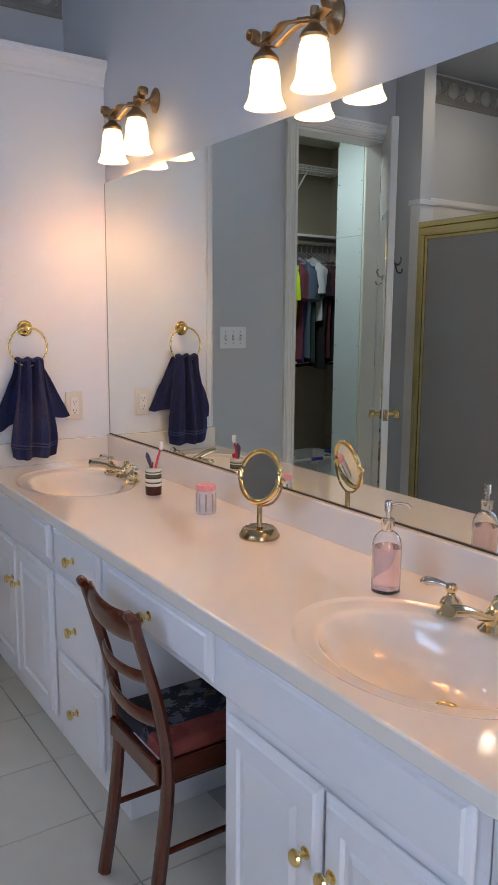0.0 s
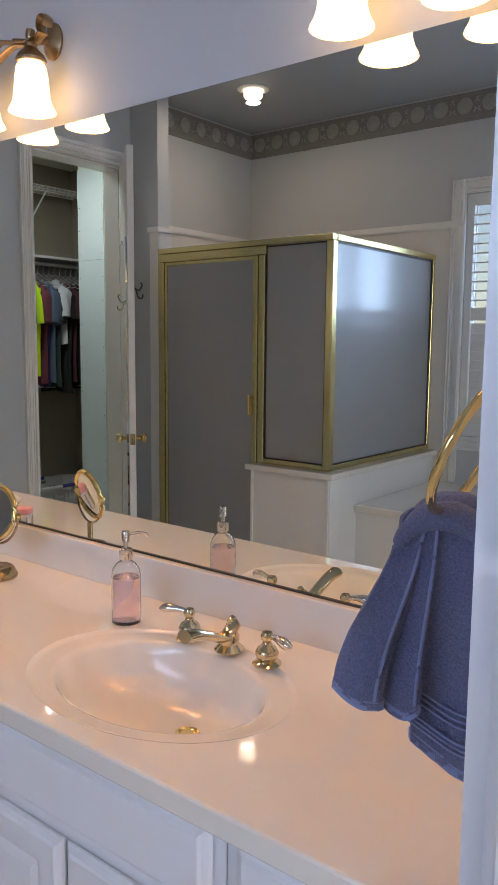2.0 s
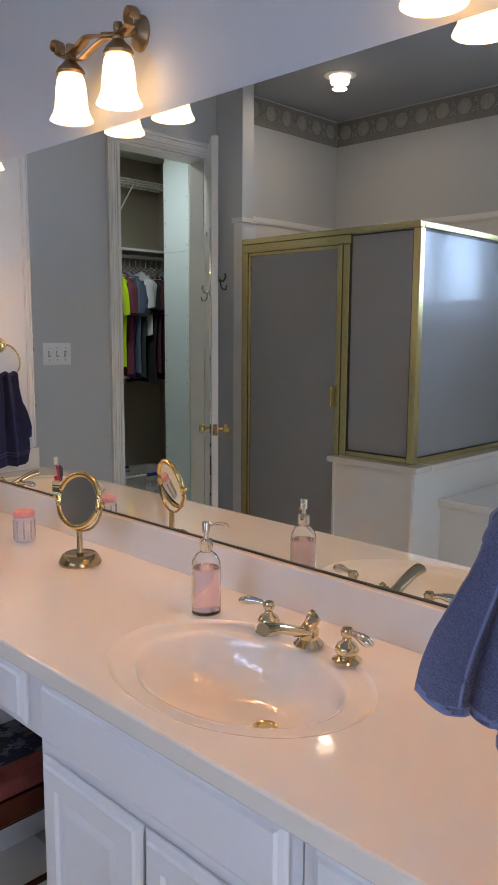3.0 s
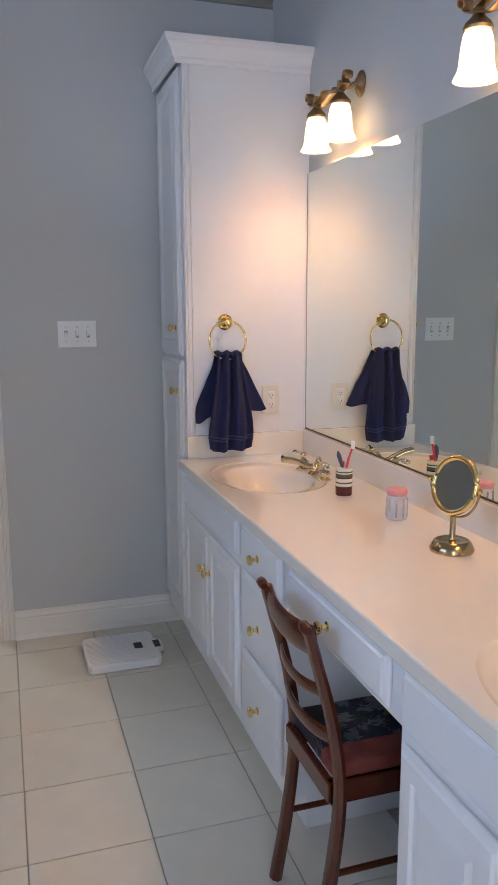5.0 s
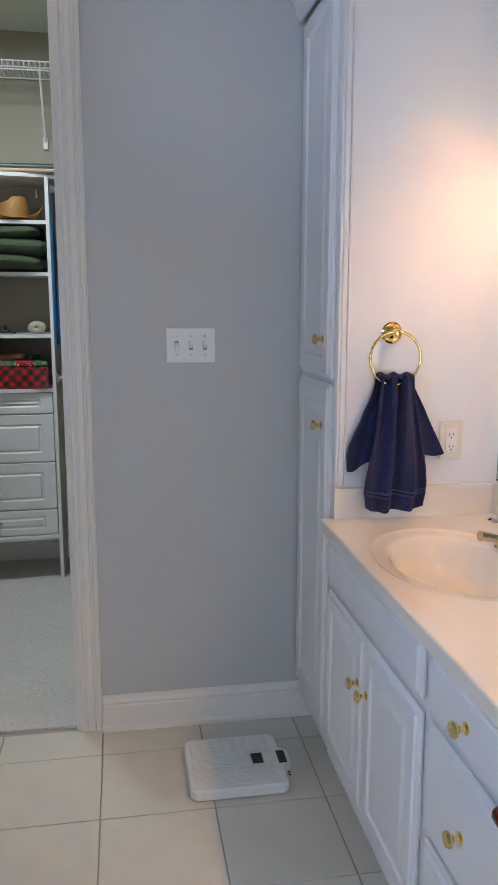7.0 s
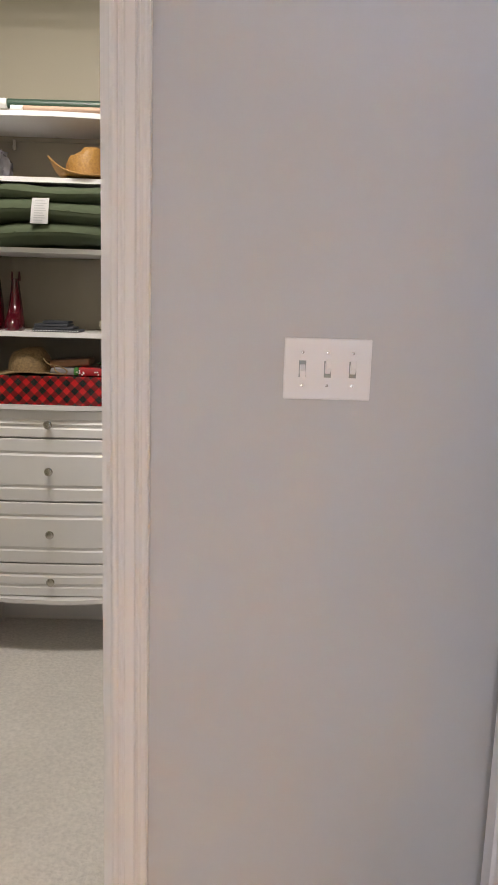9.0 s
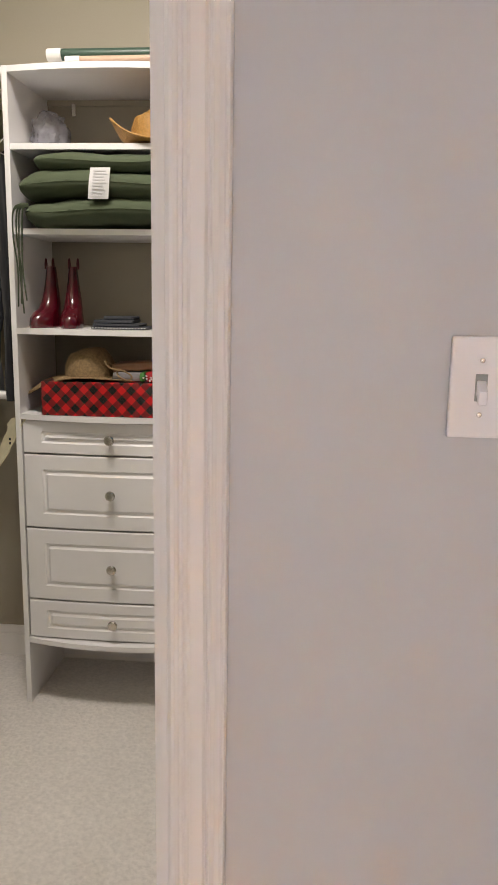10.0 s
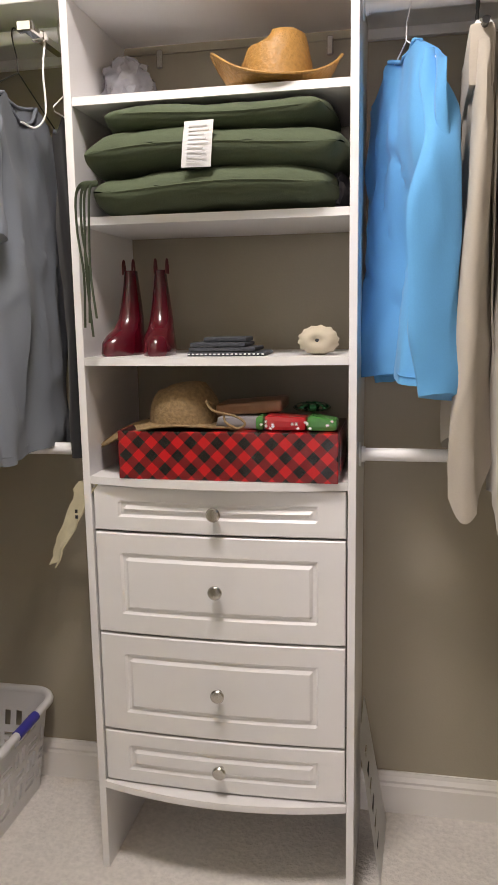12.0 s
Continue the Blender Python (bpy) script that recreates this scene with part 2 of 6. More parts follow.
# ---- vanity ----
VX, VY0, VY1, VZ = -0.515, -3.18, -0.42, 0.849


def knob(parent, x, y, z, r=0.016, material=None, axis=(-1, 0, 0), label=""):
    bm = bmesh.new()
    lathe(bm, [(0, 0), (r * .75, 0), (r * .75, .002), (r * .38, .004), (r * .36, .014), (r * .85, .019), (r, .024), (r * .85, .029), (r * .3, .031), (0, .031)], (x, y, z), axis, 18)
    return part("knob", bm, material or M_BRASS, parent, label, True)


def cabinet(name, y0, y1, label, z0=0.10, z1=0.812):
    c = thing(name, (VX / 2, (y0 + y1) / 2, 0), label, "cabinet")
    part("body", one_box(VX, -0.01, y0, y1, z0, z1), M_WHITE, c)
    part("toe_kick", one_box(VX + 0.06, -0.02, y0, y1, 0.0, z0), M_WHITE, c)
    return c


def front(parent, name, y0, y1, z0, z1, raised=True, rail=0.05):
    bm = bmesh.new()
    panel_x(bm, VX, y0, y1, z0, z1, 0.02, rail, raised)
    return part(name, bm, M_WHITE, parent)


def sink_cabinet(y0, y1):
    c = cabinet("sink_cabinet", y0, y1, "white painted sink base cabinet with two raised-panel doors under the countertop", z1=.700)
    m = (y0 + y1) / 2
    part("face_rail", one_box(VX, VX + .02, y0, y1, .7005, .812), M_WHITE, c)
    for a, b in ((y0, y0 + .018), (y1 - .018, y1)):
        part("side_panel", one_box(VX + .0205, -.01, a, b, .7005, .812), M_WHITE, c)
    front(c, "false_front", y0 + .02, y1 - .02, .672, .800, False)
    for a, b, k in ((y0 + .02, m - .004, m - .035), (m + .004, y1 - .02, m + .035)):
        d = front(c, "door", a, b, .155, .645)
        knob(d, VX - .02, k, .510, label="brass knob")
    return c


def drawer_cabinet(y0, y1, rows=((.672, .800), (.415, .650), (.160, .395))):
    c = cabinet("drawer_cabinet", y0, y1, "white painted three-drawer vanity cabinet with brass knobs")
    for z0, z1 in rows:
        d = front(c, "drawer_front", y0 + .022, y1 - .022, z0, z1, False)
        knob(d, VX - .02, (y0 + y1) / 2, (z0 + z1) / 2 + (0.0 if z1 > .7 else -.01), label="brass knob")
    return c


def tall_cabinet(y0, y1, knob_y, fx=-0.51):
    c = thing("tall_cabinet", (-0.26, (y0 + y1) / 2, 0), "tall white linen cabinet with two doors and crown moulding", "cabinet")
    part("body", one_box(fx, 0.0, y0, y1, 0.10, 2.36), M_WHITE, c)
    part("toe_kick", one_box(fx + .06, -0.02, y0, y1, 0.0, 0.10), M_WHITE, c)
    for z0, z1, kz in ((.155, 1.238, 1.113), (1.252, 2.32, 1.365)):
        bm = bmesh.new()
        panel_x(bm, fx, min(y0, y1) + .025, max(y0, y1) - .025, z0, z1, 0.02, .06)
        d = part("door", bm, M_WHITE, c)
        knob(d, fx - .02, knob_y, kz, label="brass knob")
    prof = [(0, -.022), (.007, -.022), (.009, -.006), (.014, -.002), (.017, .010), (.024, .026), (.036, .040), (.041, .043), (.042, .050), (.046, .053), (.046, .068), (0, .070)]
    lo, hi = min(y0, y1), max(y0, y1)
    near, far, sg = (hi, lo, 1) if hi < -1 else (lo, hi, -1)
    bm = bmesh.new()
    runs = []
    for u, v in prof:
        runs.append([bm.verts.new(q) for q in ((fx - .02 - u, far, 2.347 + v), (fx - .02 - u, near + sg * u, 2.347 + v), (-.001, near + sg * u, 2.347 + v))])
    for r0, r1 in zip(runs, runs[1:]):
        for i in range(2):
            bm.faces.new((r0[i], r0[i + 1], r1[i + 1], r1[i]))
    box(bm, fx - .02, -.001, lo, hi, 2.3605, 2.412)
    part("crown", bm, M_WHITE, c)
    if hi > -1:
        bm = bmesh.new()
        for u, w, d in ((0, .006, .006), (.010, .014, .004), (.026, .006, .006)):
            box(bm, fx + u, fx + u + w, near - d, near, .945, 2.325, .0015)
        part("corner_trim", bm, M_WHITE, c)
    return c


tall_cabinet(-0.42, -0.003, -0.335)
tall_cabinet(-3.60, -3.18, -3.27, -0.578)
sink_cabinet(-1.175, -0.423)
drawer_cabinet(-1.565, -1.178)
sink_cabinet(-2.835, -2.175)
drawer_cabinet(-3.177, -2.838)
c = thing("knee_drawer", (-0.26, -1.87, 0.66), "white apron drawer over the vanity knee space", "drawer")
part("rail", one_box(VX, -0.02, -2.1745, -1.5655, .665, .812), M_WHITE, c)
d = front(c, "drawer_front", -2.135, -1.605, .682, .795, False)
knob(d, VX - .02, -1.865, .738, label="brass knob")

# countertop with two moulded bowls


def countertop():
    bm = bmesh.new()
    x0, x1, zt = -0.55, -0.004, VZ
    cells = []
    cuts = [VY0 + .001]
    for yc in (-2.505, -0.83):
        cuts += [yc - .31, yc + .31]
    cuts.append(VY1 - .001)

    def quad(pts):
        bm.faces.new([bm.verts.new(p) for p in pts])
    xf = x0 + .005
    for a, b in ((cuts[0], cuts[1]), (cuts[2], cuts[3]), (cuts[4], cuts[5])):
        quad([(xf, a, zt), (x1, a, zt), (x1, b, zt), (xf, b, zt)])
    for yc in (-2.505, -0.83):
        per, nx, ny = [], 16, 24
        hx0, hx1, hy0, hy1 = xf, x1, yc - .31, yc + .31
        per += [(hx0 + (hx1 - hx0) * i / nx, hy0) for i in range(nx)]
        per += [(hx1, hy0 + (hy1 - hy0) * i / ny) for i in range(ny)]
        per += [(hx1 - (hx1 - hx0) * i / nx, hy1) for i in range(nx)]
        per += [(hx0, hy1 - (hy1 - hy0) * i / ny) for i in range(ny)]
        xc = -0.315
        prof = [(1.32, 1.28, 0.0), (1.30, 1.26, -.0015), (1.27, 1.235, -.004), (1.24, 1.21, -.005), (1.08, 1.07, -.007), (1.03, 1.03, -.010),
                (1.0, 1.0, -.017), (.96, .96, -.034), (.90, .90, -.058), (.80, .80, -.083), (.64, .64, -.103), (.44, .44, -.113), (.2, .2, -.118), (.12, .12, -.119)]
        rings = []
        r0 = [bm.verts.new((px, py, zt)) for px, py in per]
        rings.append(r0)
        for sx, sy, dz in prof:
            ring = []
            for px, py in per:
                a = math.atan2((py - yc) / .31, (px - xc) / .27)
                off = .10 * max(0.0, 1 - sx) if sx < 1 else 0.0
                off_y = -.035 * max(0.0, 1 - sx)
                ring.append(bm.verts.new((max(hx0 + .002, min(hx1 - .002, xc + .152 * sx * math.cos(a) + off * .5)), yc + .212 * sy * math.sin(a) + off_y, zt + dz)))
            rings.append(ring)
        n = len(per)
        for a, b in zip(rings, rings[1:]):
            for i in range(n):
                bm.faces.new((a[i], a[(i + 1) % n], b[(i + 1) % n], b[i]))
        bm.faces.new(rings[-1])
    # front nosing, ends and underside
    prof = [(.005, 0.0), (.0028, -.0005), (.001, -.002), (0.0, -.0045), (0.0, -.034), (.0015, -.0365), (.045, -.0365)]
    prev = None
    for dx, dz in prof:
        cur = [bm.verts.new((x0 + dx, y, zt + dz)) for y in (cuts[0], cuts[-1])]
        if prev:
            bm.faces.new((prev[0], prev[1], cur[1], cur[0]))
        prev = cur
    bmesh.ops.remove_doubles(bm, verts=bm.verts[:], dist=0.0004)
    return bm


ct = thing("countertop", (-0.27, -1.8, VZ - .03), "glossy cream cultured marble vanity top with two moulded oval bowls", "countertop")
slab = part("slab", countertop(), M_MARBLE, ct, smooth=True)
for f in slab.data.polygons:
    if f.normal.z < -.9 and f.center.z > VZ - .001:
        f.flip()
for f in slab.data.polygons:
    if f.normal.z > .99999 or abs(f.normal.x) > .99999:
        f.use_smooth = False
part("backsplash", one_box(-0.024, -0.001, VY0 + .002, VY1 - .002, VZ - .001, .944, .003, 2), M_MARBLE, ct)
part("side_splash", one_box(-0.515, -0.0245, VY1 - .021, VY1 - .001, VZ - .001, .940, .003, 2), M_MARBLE, ct)
part("side_splash", one_box(-0.515, -0.0245, VY0 + .001, VY0 + .021, VZ - .001, .940, .003, 2), M_MARBLE, ct)
for yc in (-2.505, -0.83):
    bm = bmesh.new()
    lathe(bm, [(0, .003), (.012, .004), (.016, .0), (.021, .001), (.023, .003), (.024, -.002)], (-0.270, yc - .031, VZ - .118), n=24)
    part("drain", bm, M_BRASS, ct, "brass pop-up drain", True)

mw = thing("wall_mirror", (0, -1.8, .95), "large frameless plate mirror above the vanity backsplash", "mirror")
part("glass", one_box(-0.006, -0.0005, VY0 + .004, VY1 - .004, .948, 1.962), M_MIRROR, mw)
bm = bmesh.new()
box(bm, -0.009, -0.0065, VY0 + .004, VY1 - .004, .9448, .9490)
part("channel", bm, M_DARK, mw, "dark lower mirror channel")
part("edge", one_box(-0.0075, -0.0005, VY1 - .0038, VY1 - .0020, .948, 1.962), M_EDGE_AND_SHADE, mw)

# ---- doorway trim ----


def casing_profile(w=.080):
    return [(0, 0), (.009, 0), (.010, .008), (.015, .010), (.018, .014), (.018, .018), (.015, .021), (.011, .023), (.011, .027), (.015, .029), (.016, .033), (.013, .036), (.014, .052), (.010, .055), (.010, .057), (.017, .059), (.018, .062), (.015, .065), (.013, .067), (.014, .074), (.020, .076), (.021, w - .001), (.019, w), (0, w)]


def casing(bm, xi, xo_sign, z1, y=-0.0, out=(0, -1, 0)):
    extrude_profile(bm, casing_profile(), (xi, y, 0), (xi, y, z1), out, (xo_sign, 0, 0))


bm = bmesh.new()
casing(bm, OX1 + .001, 1, OZ + .005)
casing(bm, OX0 - .006, -1, OZ + .005)
extrude_profile(bm, casing_profile(), (OX0 - .09, 0, OZ + .005), (OX1 + .081, 0, OZ + .005), (0, -1, 0), (0, 0, 1))
structure("door_casing", bm, M_TRIM, "white fluted door casing")
bm = bmesh.new()
box(bm, OX1 - .008, OX1, -.001, .121, 0, OZ)
box(bm, OX0, OX0 + .012, -.001, .121, 0, OZ)
box(bm, OX0 + .012, OX1 - .008, -.001, .121, OZ - .012, OZ)
box(bm, OX1 - .014, OX1 - .008, .060, .090, 0, OZ - .012)
structure("door_jamb", bm, M_TRIM, "white door jamb with stop")
bm = bmesh.new()
casing(bm, OX1 + .004, 1, OZ + .005, .12, (0, 1, 0))
casing(bm, OX0 - .006, -1, OZ + .005, .12, (0, 1, 0))
structure("closet_door_casing", bm, M_TRIM, "white door casing on the closet side")

BP = [(0, 0), (.016, 0), (.016, .085), (.012, .092), (.014, .10), (.008, .112), (.006, .125), (0, .125)]
bm = bmesh.new()
extrude_profile(bm, BP, (OX1 + .082, 0, 0), (-0.45, 0, 0), (0, -1, 0))
extrude_profile(bm, [(0.016, 0), (.03, 0), (.027, .012), (.016, .02)], (OX1 + .082, 0, 0), (-0.45, 0, 0), (0, -1, 0))
structure("baseboard", bm, M_TRIM, "white moulded baseboard")
bm = bmesh.new()
extrude_profile(bm, BP, (CW, CN, 0), (CE, CN, 0), (0, -1, 0))
extrude_profile(bm, BP, (CE, CN, 0), (CE, 0.14, 0), (-1, 0, 0))
structure("closet_baseboard", bm, M_TRIM, "white moulded closet baseboard")

# ---- doorway, door leaf, wall plates ----
HX, HY = -1.902, -0.018
ang = math.atan2(-0.50, 0.40)
dv = Vector((math.cos(ang), math.sin(ang), 0))
nv = Vector((-dv.y, dv.x, 0))
DOOR_W = 0.60


def leaf_box(bm, s0, s1, t0, t1, z0, z1, bevel=0.0):
    vs = box(bm, s0, s1, t0, t1, z0, z1, bevel)
    return bm


def to_leaf(bm):
    for v in bm.verts:
        v.co = Vector((HX, HY, 0)) + dv * v.co.x + nv * v.co.y + Vector((0, 0, v.co.z))
    return bm


door = thing("closet_door", (HX, HY, 0), "white panelled closet door standing open into the bathroom", "door")
bm = bmesh.new()
leaf_box(bm, 0, DOOR_W, -.0175, .0175, .012, 2.425, .002)
for t0, t1 in ((-.0195, -.0175), (.0175, .0195)):
    for z0, z1 in ((.2, .85), (1.05, 2.28)):
        for s0, s1, a, b in ((.09, .105, z0, z1), (DOOR_W - .105, DOOR_W - .09, z0, z1), (.1051, DOOR_W - .1051, z0, z0 + .015), (.1051, DOOR_W - .1051, z1 - .015, z1)):
            leaf_box(bm, s0, s1, t0, t1, a, b)
part("leaf", to_leaf(bm), M_TRIM, door)
for sgn in (-1, 1):
    bm = bmesh.new()
    lathe(bm, [(0, 0), (.028, 0), (.028, .004), (.012, .008), (.011, .03), (.02, .036), (.026, .048), (.024, .058), (.012, .064), (0, .064)], (DOOR_W - .06, sgn * .0178, .935), (0, sgn, 0), 20)
    part("door_knob", to_leaf(bm), M_BRASS, door, "polished brass door knob", True)
bm = bmesh.new()
leaf_box(bm, DOOR_W, DOOR_W + .002, -.012, .012, .905, .965)
part("latch_plate", to_leaf(bm), M_BRASS, door, "brass latch plate")
for z in (.25, 1.2, 2.2):
    bm = bmesh.new()
    lathe(bm, [(0, -.045), (.006, -.045), (.006, .045), (0, .045)], (-.004, .014, z), n=10)
    part("hinge", to_leaf(bm), M_BRASS, door, "brass hinge", True)
dm = thing("door_mirror", tuple(Vector((HX, HY, 1.1)) + dv * .3 + nv * .03), "narrow full-length mirror fixed to the closet door", "mirror")
bm = bmesh.new()
leaf_box(bm, .13, DOOR_W - .03, .0198, .026, .30, 1.98)
part("glass", to_leaf(bm), M_MIRROR, dm)
for z in (.30, 1.975):
    bm = bmesh.new()
    leaf_box(bm, .30, .33, .0198, .030, z - .012, z + .012, .002)
    part("clip", to_leaf(bm), M_CHROME, dm)


def robe_hook(s, z, mt, side):
    h = thing("robe_hook", tuple(Vector((HX, HY, z)) + dv * s + nv * side * .02), "metal robe hook on the closet door", "hook")
    bm = bmesh.new()
    lathe(bm, [(0, 0), (.02, 0), (.018, .005), (0, .006)], (s, side * .0178, z), (0, side, 0), 16)
    part("plate", to_leaf(bm), mt, h, smooth=True)
    bm = bmesh.new()
    tube(bm, curve([(s, side * .02, z), (s, side * .045, z - .01), (s, side * .06, z + .015), (s, side * .055, z + .03)], 5), .005, 8)
    tube(bm, curve([(s, side * .03, z - .004), (s, side * .04, z - .045), (s, side * .06, z - .05), (s, side * .065, z - .03)], 5), .004, 8)
    part("arm", to_leaf(bm), mt, h, smooth=True)


robe_hook(DOOR_W - .05, 1.72, M_DARK, -1)
robe_hook(DOOR_W - .09, 1.66, M_CHROME, 1)

sp = thing("strike_plate", (OX1 - .009, .035, .907), "brass strike plate in the door jamb", "strike plate")
bm = one_box(OX1 - .0105, OX1 - .0081, .018, .042, .872, .942, .0006)
box(bm, OX1 - .0108, OX1 - .0104, .024, .036, .892, .922)
part("plate", bm, [M_BRASS], sp)


def switch_plate():
    t = thing("switch_plate", (-.886, -.001, 1.333), "white three-gang light switch plate with toggles", "light switch")
    part("plate", one_box(-.966, -.806, -.006, -.0005, 1.277, 1.389, .003, 2), M_PLASTIC, t)
    for i, x in enumerate((-.932, -.886, -.840)):
        # slot and slit are grey: the shade round each toggle is in their colour
        part("slot", one_box(x - .0065, x + .0065, -.0068, -.0055, 1.318, 1.348), M_EDGE_AND_SHADE, t)
        part("slit", one_box(x - .0052, x + .0052, -.0074, -.0069, 1.3195, 1.3225 if i else 1.326), M_EDGE_AND_SHADE, t, "grey strip painted as the shade in the toggle slit")
        bm = bmesh.new()
        vs = box(bm, x - .0050, x + .0050, -.020, -.0065, 1.325, 1.341, .001)
        for v in bm.verts:
            if v.co.y < -.010:
                v.co.z += .010 if i else -.010
        part("toggle", bm, M_PLASTIC, t)
        for z in (1.303, 1.363):
            bm = bmesh.new()
            lathe(bm, [(0, .0012), (.0025, .001), (.003, 0)], (x, -.006, z), (0, -1, 0), 10)
            part("screw", bm, M_NICKEL, t, "small steel screw")


switch_plate()


def outlet(x, y, z):
    t = thing("power_outlet", (x, y, z), "white decorator duplex power outlet beside the hanging towel", "power outlet")
    part("plate", one_box(x - .036, x + .036, y - .006, y - .0005, z - .058, z + .058, .003, 2), M_IVORY, t)
    part("receptacle", one_box(x - .017, x + .017, y - .0085, y - .0055, z - .034, z + .034, .001), M_TRIM, t)
    for dz in (-.019, .017):
        for dx, h in ((-.006, .008), (.006, .0065)):
            part("slot", one_box(x + dx - .0011, x + dx + .0011, y - .0092, y - .0082, z + dz - h / 2, z + dz + h / 2), M_DARK, t, "dark socket slot")
        part("slot", one_box(x - .0022, x + .0022, y - .0092, y - .0082, z + dz - .012, z + dz - .008), M_DARK, t, "dark socket slot")


outlet(-.160, -.42, 1.073)

# ---- wallpaper border ----
M_BORDER = mat("embossed_border_paper", (0.27, 0.255, 0.23), 0.6, grain=0.12, scale=45, bump=0.002, stain=0.08)
M_RELIEF = mat("border_relief_paper", (0.40, 0.385, 0.35), 0.5, grain=0.2, scale=60, bump=0.002)


def border(name, a, b, out):
    """A paper border below the ceiling: two beads, a plain band and a row of shell medallions between leaf scrolls."""
    a, b, out = Vector(a), Vector(b), Vector(out)
    d = (b - a).normalized()
    L = (b - a).length
    bm = bmesh.new()
    extrude_profile(bm, [(0, .0), (.003, 0), (.003, .16), (0, .16)], a, b, out)
    for z, r in ((.006, .006), (.028, .003), (.150, .006)):
        extrude_profile(bm, [(0.003, z - r), (.003 + r * .7, z - r * .5), (.003 + r * .7, z + r * .5), (.003, z + r)], a, b, out)
    structure(name, bm, M_BORDER, "grey-beige embossed wallpaper border", category="wallpaper border")
    bm = bmesh.new()
    n = int(L / .145)
    for i in range(n):
        c = a + d * ((i + .5) * L / n) + out * .0032 + Vector((0, 0, .088))
        q = lathe(bm, [(.046, 0), (.044, .006), (.036, .008), (.034, .004), (.024, .007), (.010, .010), (0, .010)], c, out, 16)
        for s in (-1, 1):
            for k in range(4):
                p0 = c + d * s * (.052 + .004 * k) + Vector((0, 0, -.04 + .027 * k))
                p1 = p0 + d * s * .016 + Vector((0, 0, .014 * (-1) ** k))
                tube(bm, [p0, (p0 + p1) / 2 + out * .004, p1], [.003, .009, .002], 6, flat=.6)
    structure(name + "_relief", bm, M_RELIEF, "embossed shell medallions of the border", True)


border("border_west", (WX, -4.0, 2.71), (WX, -.002, 2.71), (1, 0, 0))
border("border_north", (WX + .01, 0, 2.71), (-2.082, 0, 2.71), (0, -1, 0))
border("border_vanity_corner", (-1.0, 0, 2.70), (-.005, 0, 2.70), (0, -1, 0))

# ---- shower ----
SX, SYC, SZ = -1.99, -1.40, 1.940
bm = bmesh.new()
box(bm, WX, WX + .012, -1.55, -.012, .0, 2.12)
box(bm, WX + .0125, -2.082, -.012, -.0005, .0, 2.12)
structure("shower_surround", bm, M_MARBLE, "glossy white cultured marble shower wall panels")
bm = bmesh.new()
extrude_profile(bm, [(0, 0), (.018, 0), (.022, .012), (.018, .04), (0, .045)], (WX + .0005, -1.59, 2.12), (WX + .0005, -.012, 2.12), (1, 0, 0))
extrude_profile(bm, [(0, 0), (.018, 0), (.022, .012), (.018, .04), (0, .045)], (WX + .0005, -1.595, .62), (WX + .0005, -1.595, 2.16), (1, 0, 0), (0, 1, 0))
extrude_profile(bm, [(0, 0), (.018, 0), (.022, .012), (.018, .04), (0, .045)], (WX + .025, -.0005, 2.12), (-2.082, -.0005, 2.12), (0, -1, 0))
structure("shower_surround_trim", bm, M_TRIM, "white moulded edge of the shower panels")
bm = bmesh.new()
box(bm, -2.085, -1.985, -.236, -.2205, 0, 2.07)
box(bm, -1.9895, -1.977, -.236, -.165, 0, 2.07)
box(bm, -2.095, -1.965, -.246, -.155, 2.0705, 2.10, .003)
structure("wing_wall_trim", bm, M_TRIM, "white board capping the wing wall end")
structure("shower_pan", one_box(WX + .013, SX + .05, SYC + .05, -.013, 0.0, .06, .004), M_MARBLE, "white shower floor")
structure("shower_curb", one_box(SX - .05, SX + .05, -.950, -.237, .06, .13, .004), M_MARBLE, "white shower curb")
bm = bmesh.new()
box(bm, SX - .055, SX + .045, SYC - .05, -.950, 0, .775)
box(bm, WX + .013, SX - .0555, SYC - .05, SYC + .05, 0, .775)
structure("shower_half_wall", bm, M_TRIM, "white panelled half wall under the shower glass")
bm = bmesh.new()
for y0, y1 in ((-1.445, -1.425), (-.970, -.955)):
    box(bm, SX + .0455, SX + .053, y0, y1, .02, .772, .001)
structure("shower_half_wall_trim", bm, M_TRIM, "white corner boards on the half wall")
bm = bmesh.new()
box(bm, SX - .07, SX + .075, SYC - .08, -.930, .7755, .806, .008, 2)
box(bm, WX + .013, SX - .0705, SYC - .08, SYC + .07, .7755, .806, .008, 2)
structure("shower_ledge", bm, M_MARBLE, "white rounded marble ledge")

enc = thing("shower_enclosure", (SX, -.9, .8), "gold-framed shower enclosure with grey obscure glass and a hinged door", "shower enclosure")


def rail(x0, x1, y0, y1, z0, z1, name="rail", par=enc):
    return part(name, one_box(x0, x1, y0, y1, z0, z1, .003), M_GOLD, par)


rail(SX - .02, SX + .02, -.262, -.2365, .13, SZ, "jamb_post")
rail(SX - .014, SX + .026, -.290, -.2625, .13, SZ - .045, "hinge_post")
rail(SX - .022, SX + .022, -1.42, -.2365, SZ + .001, SZ + .032, "top_rail")
rail(SX - .026, SX + .026, -1.02, -.2625, SZ - .045, SZ - .001, "header")
rail(SX - .02, SX + .02, -1.010, -.970, .807, SZ - .046, "mid_post")
rail(SX - .02, SX + .028, -.968, -.950, .13, SZ - .046, "strike_post")
rail(SX - .024, SX + .018, -1.422, -1.382, .807, SZ, "corner_post")
rail(SX - .018, SX + .018, -1.381, -1.011, .807, .835, "bottom_rail")
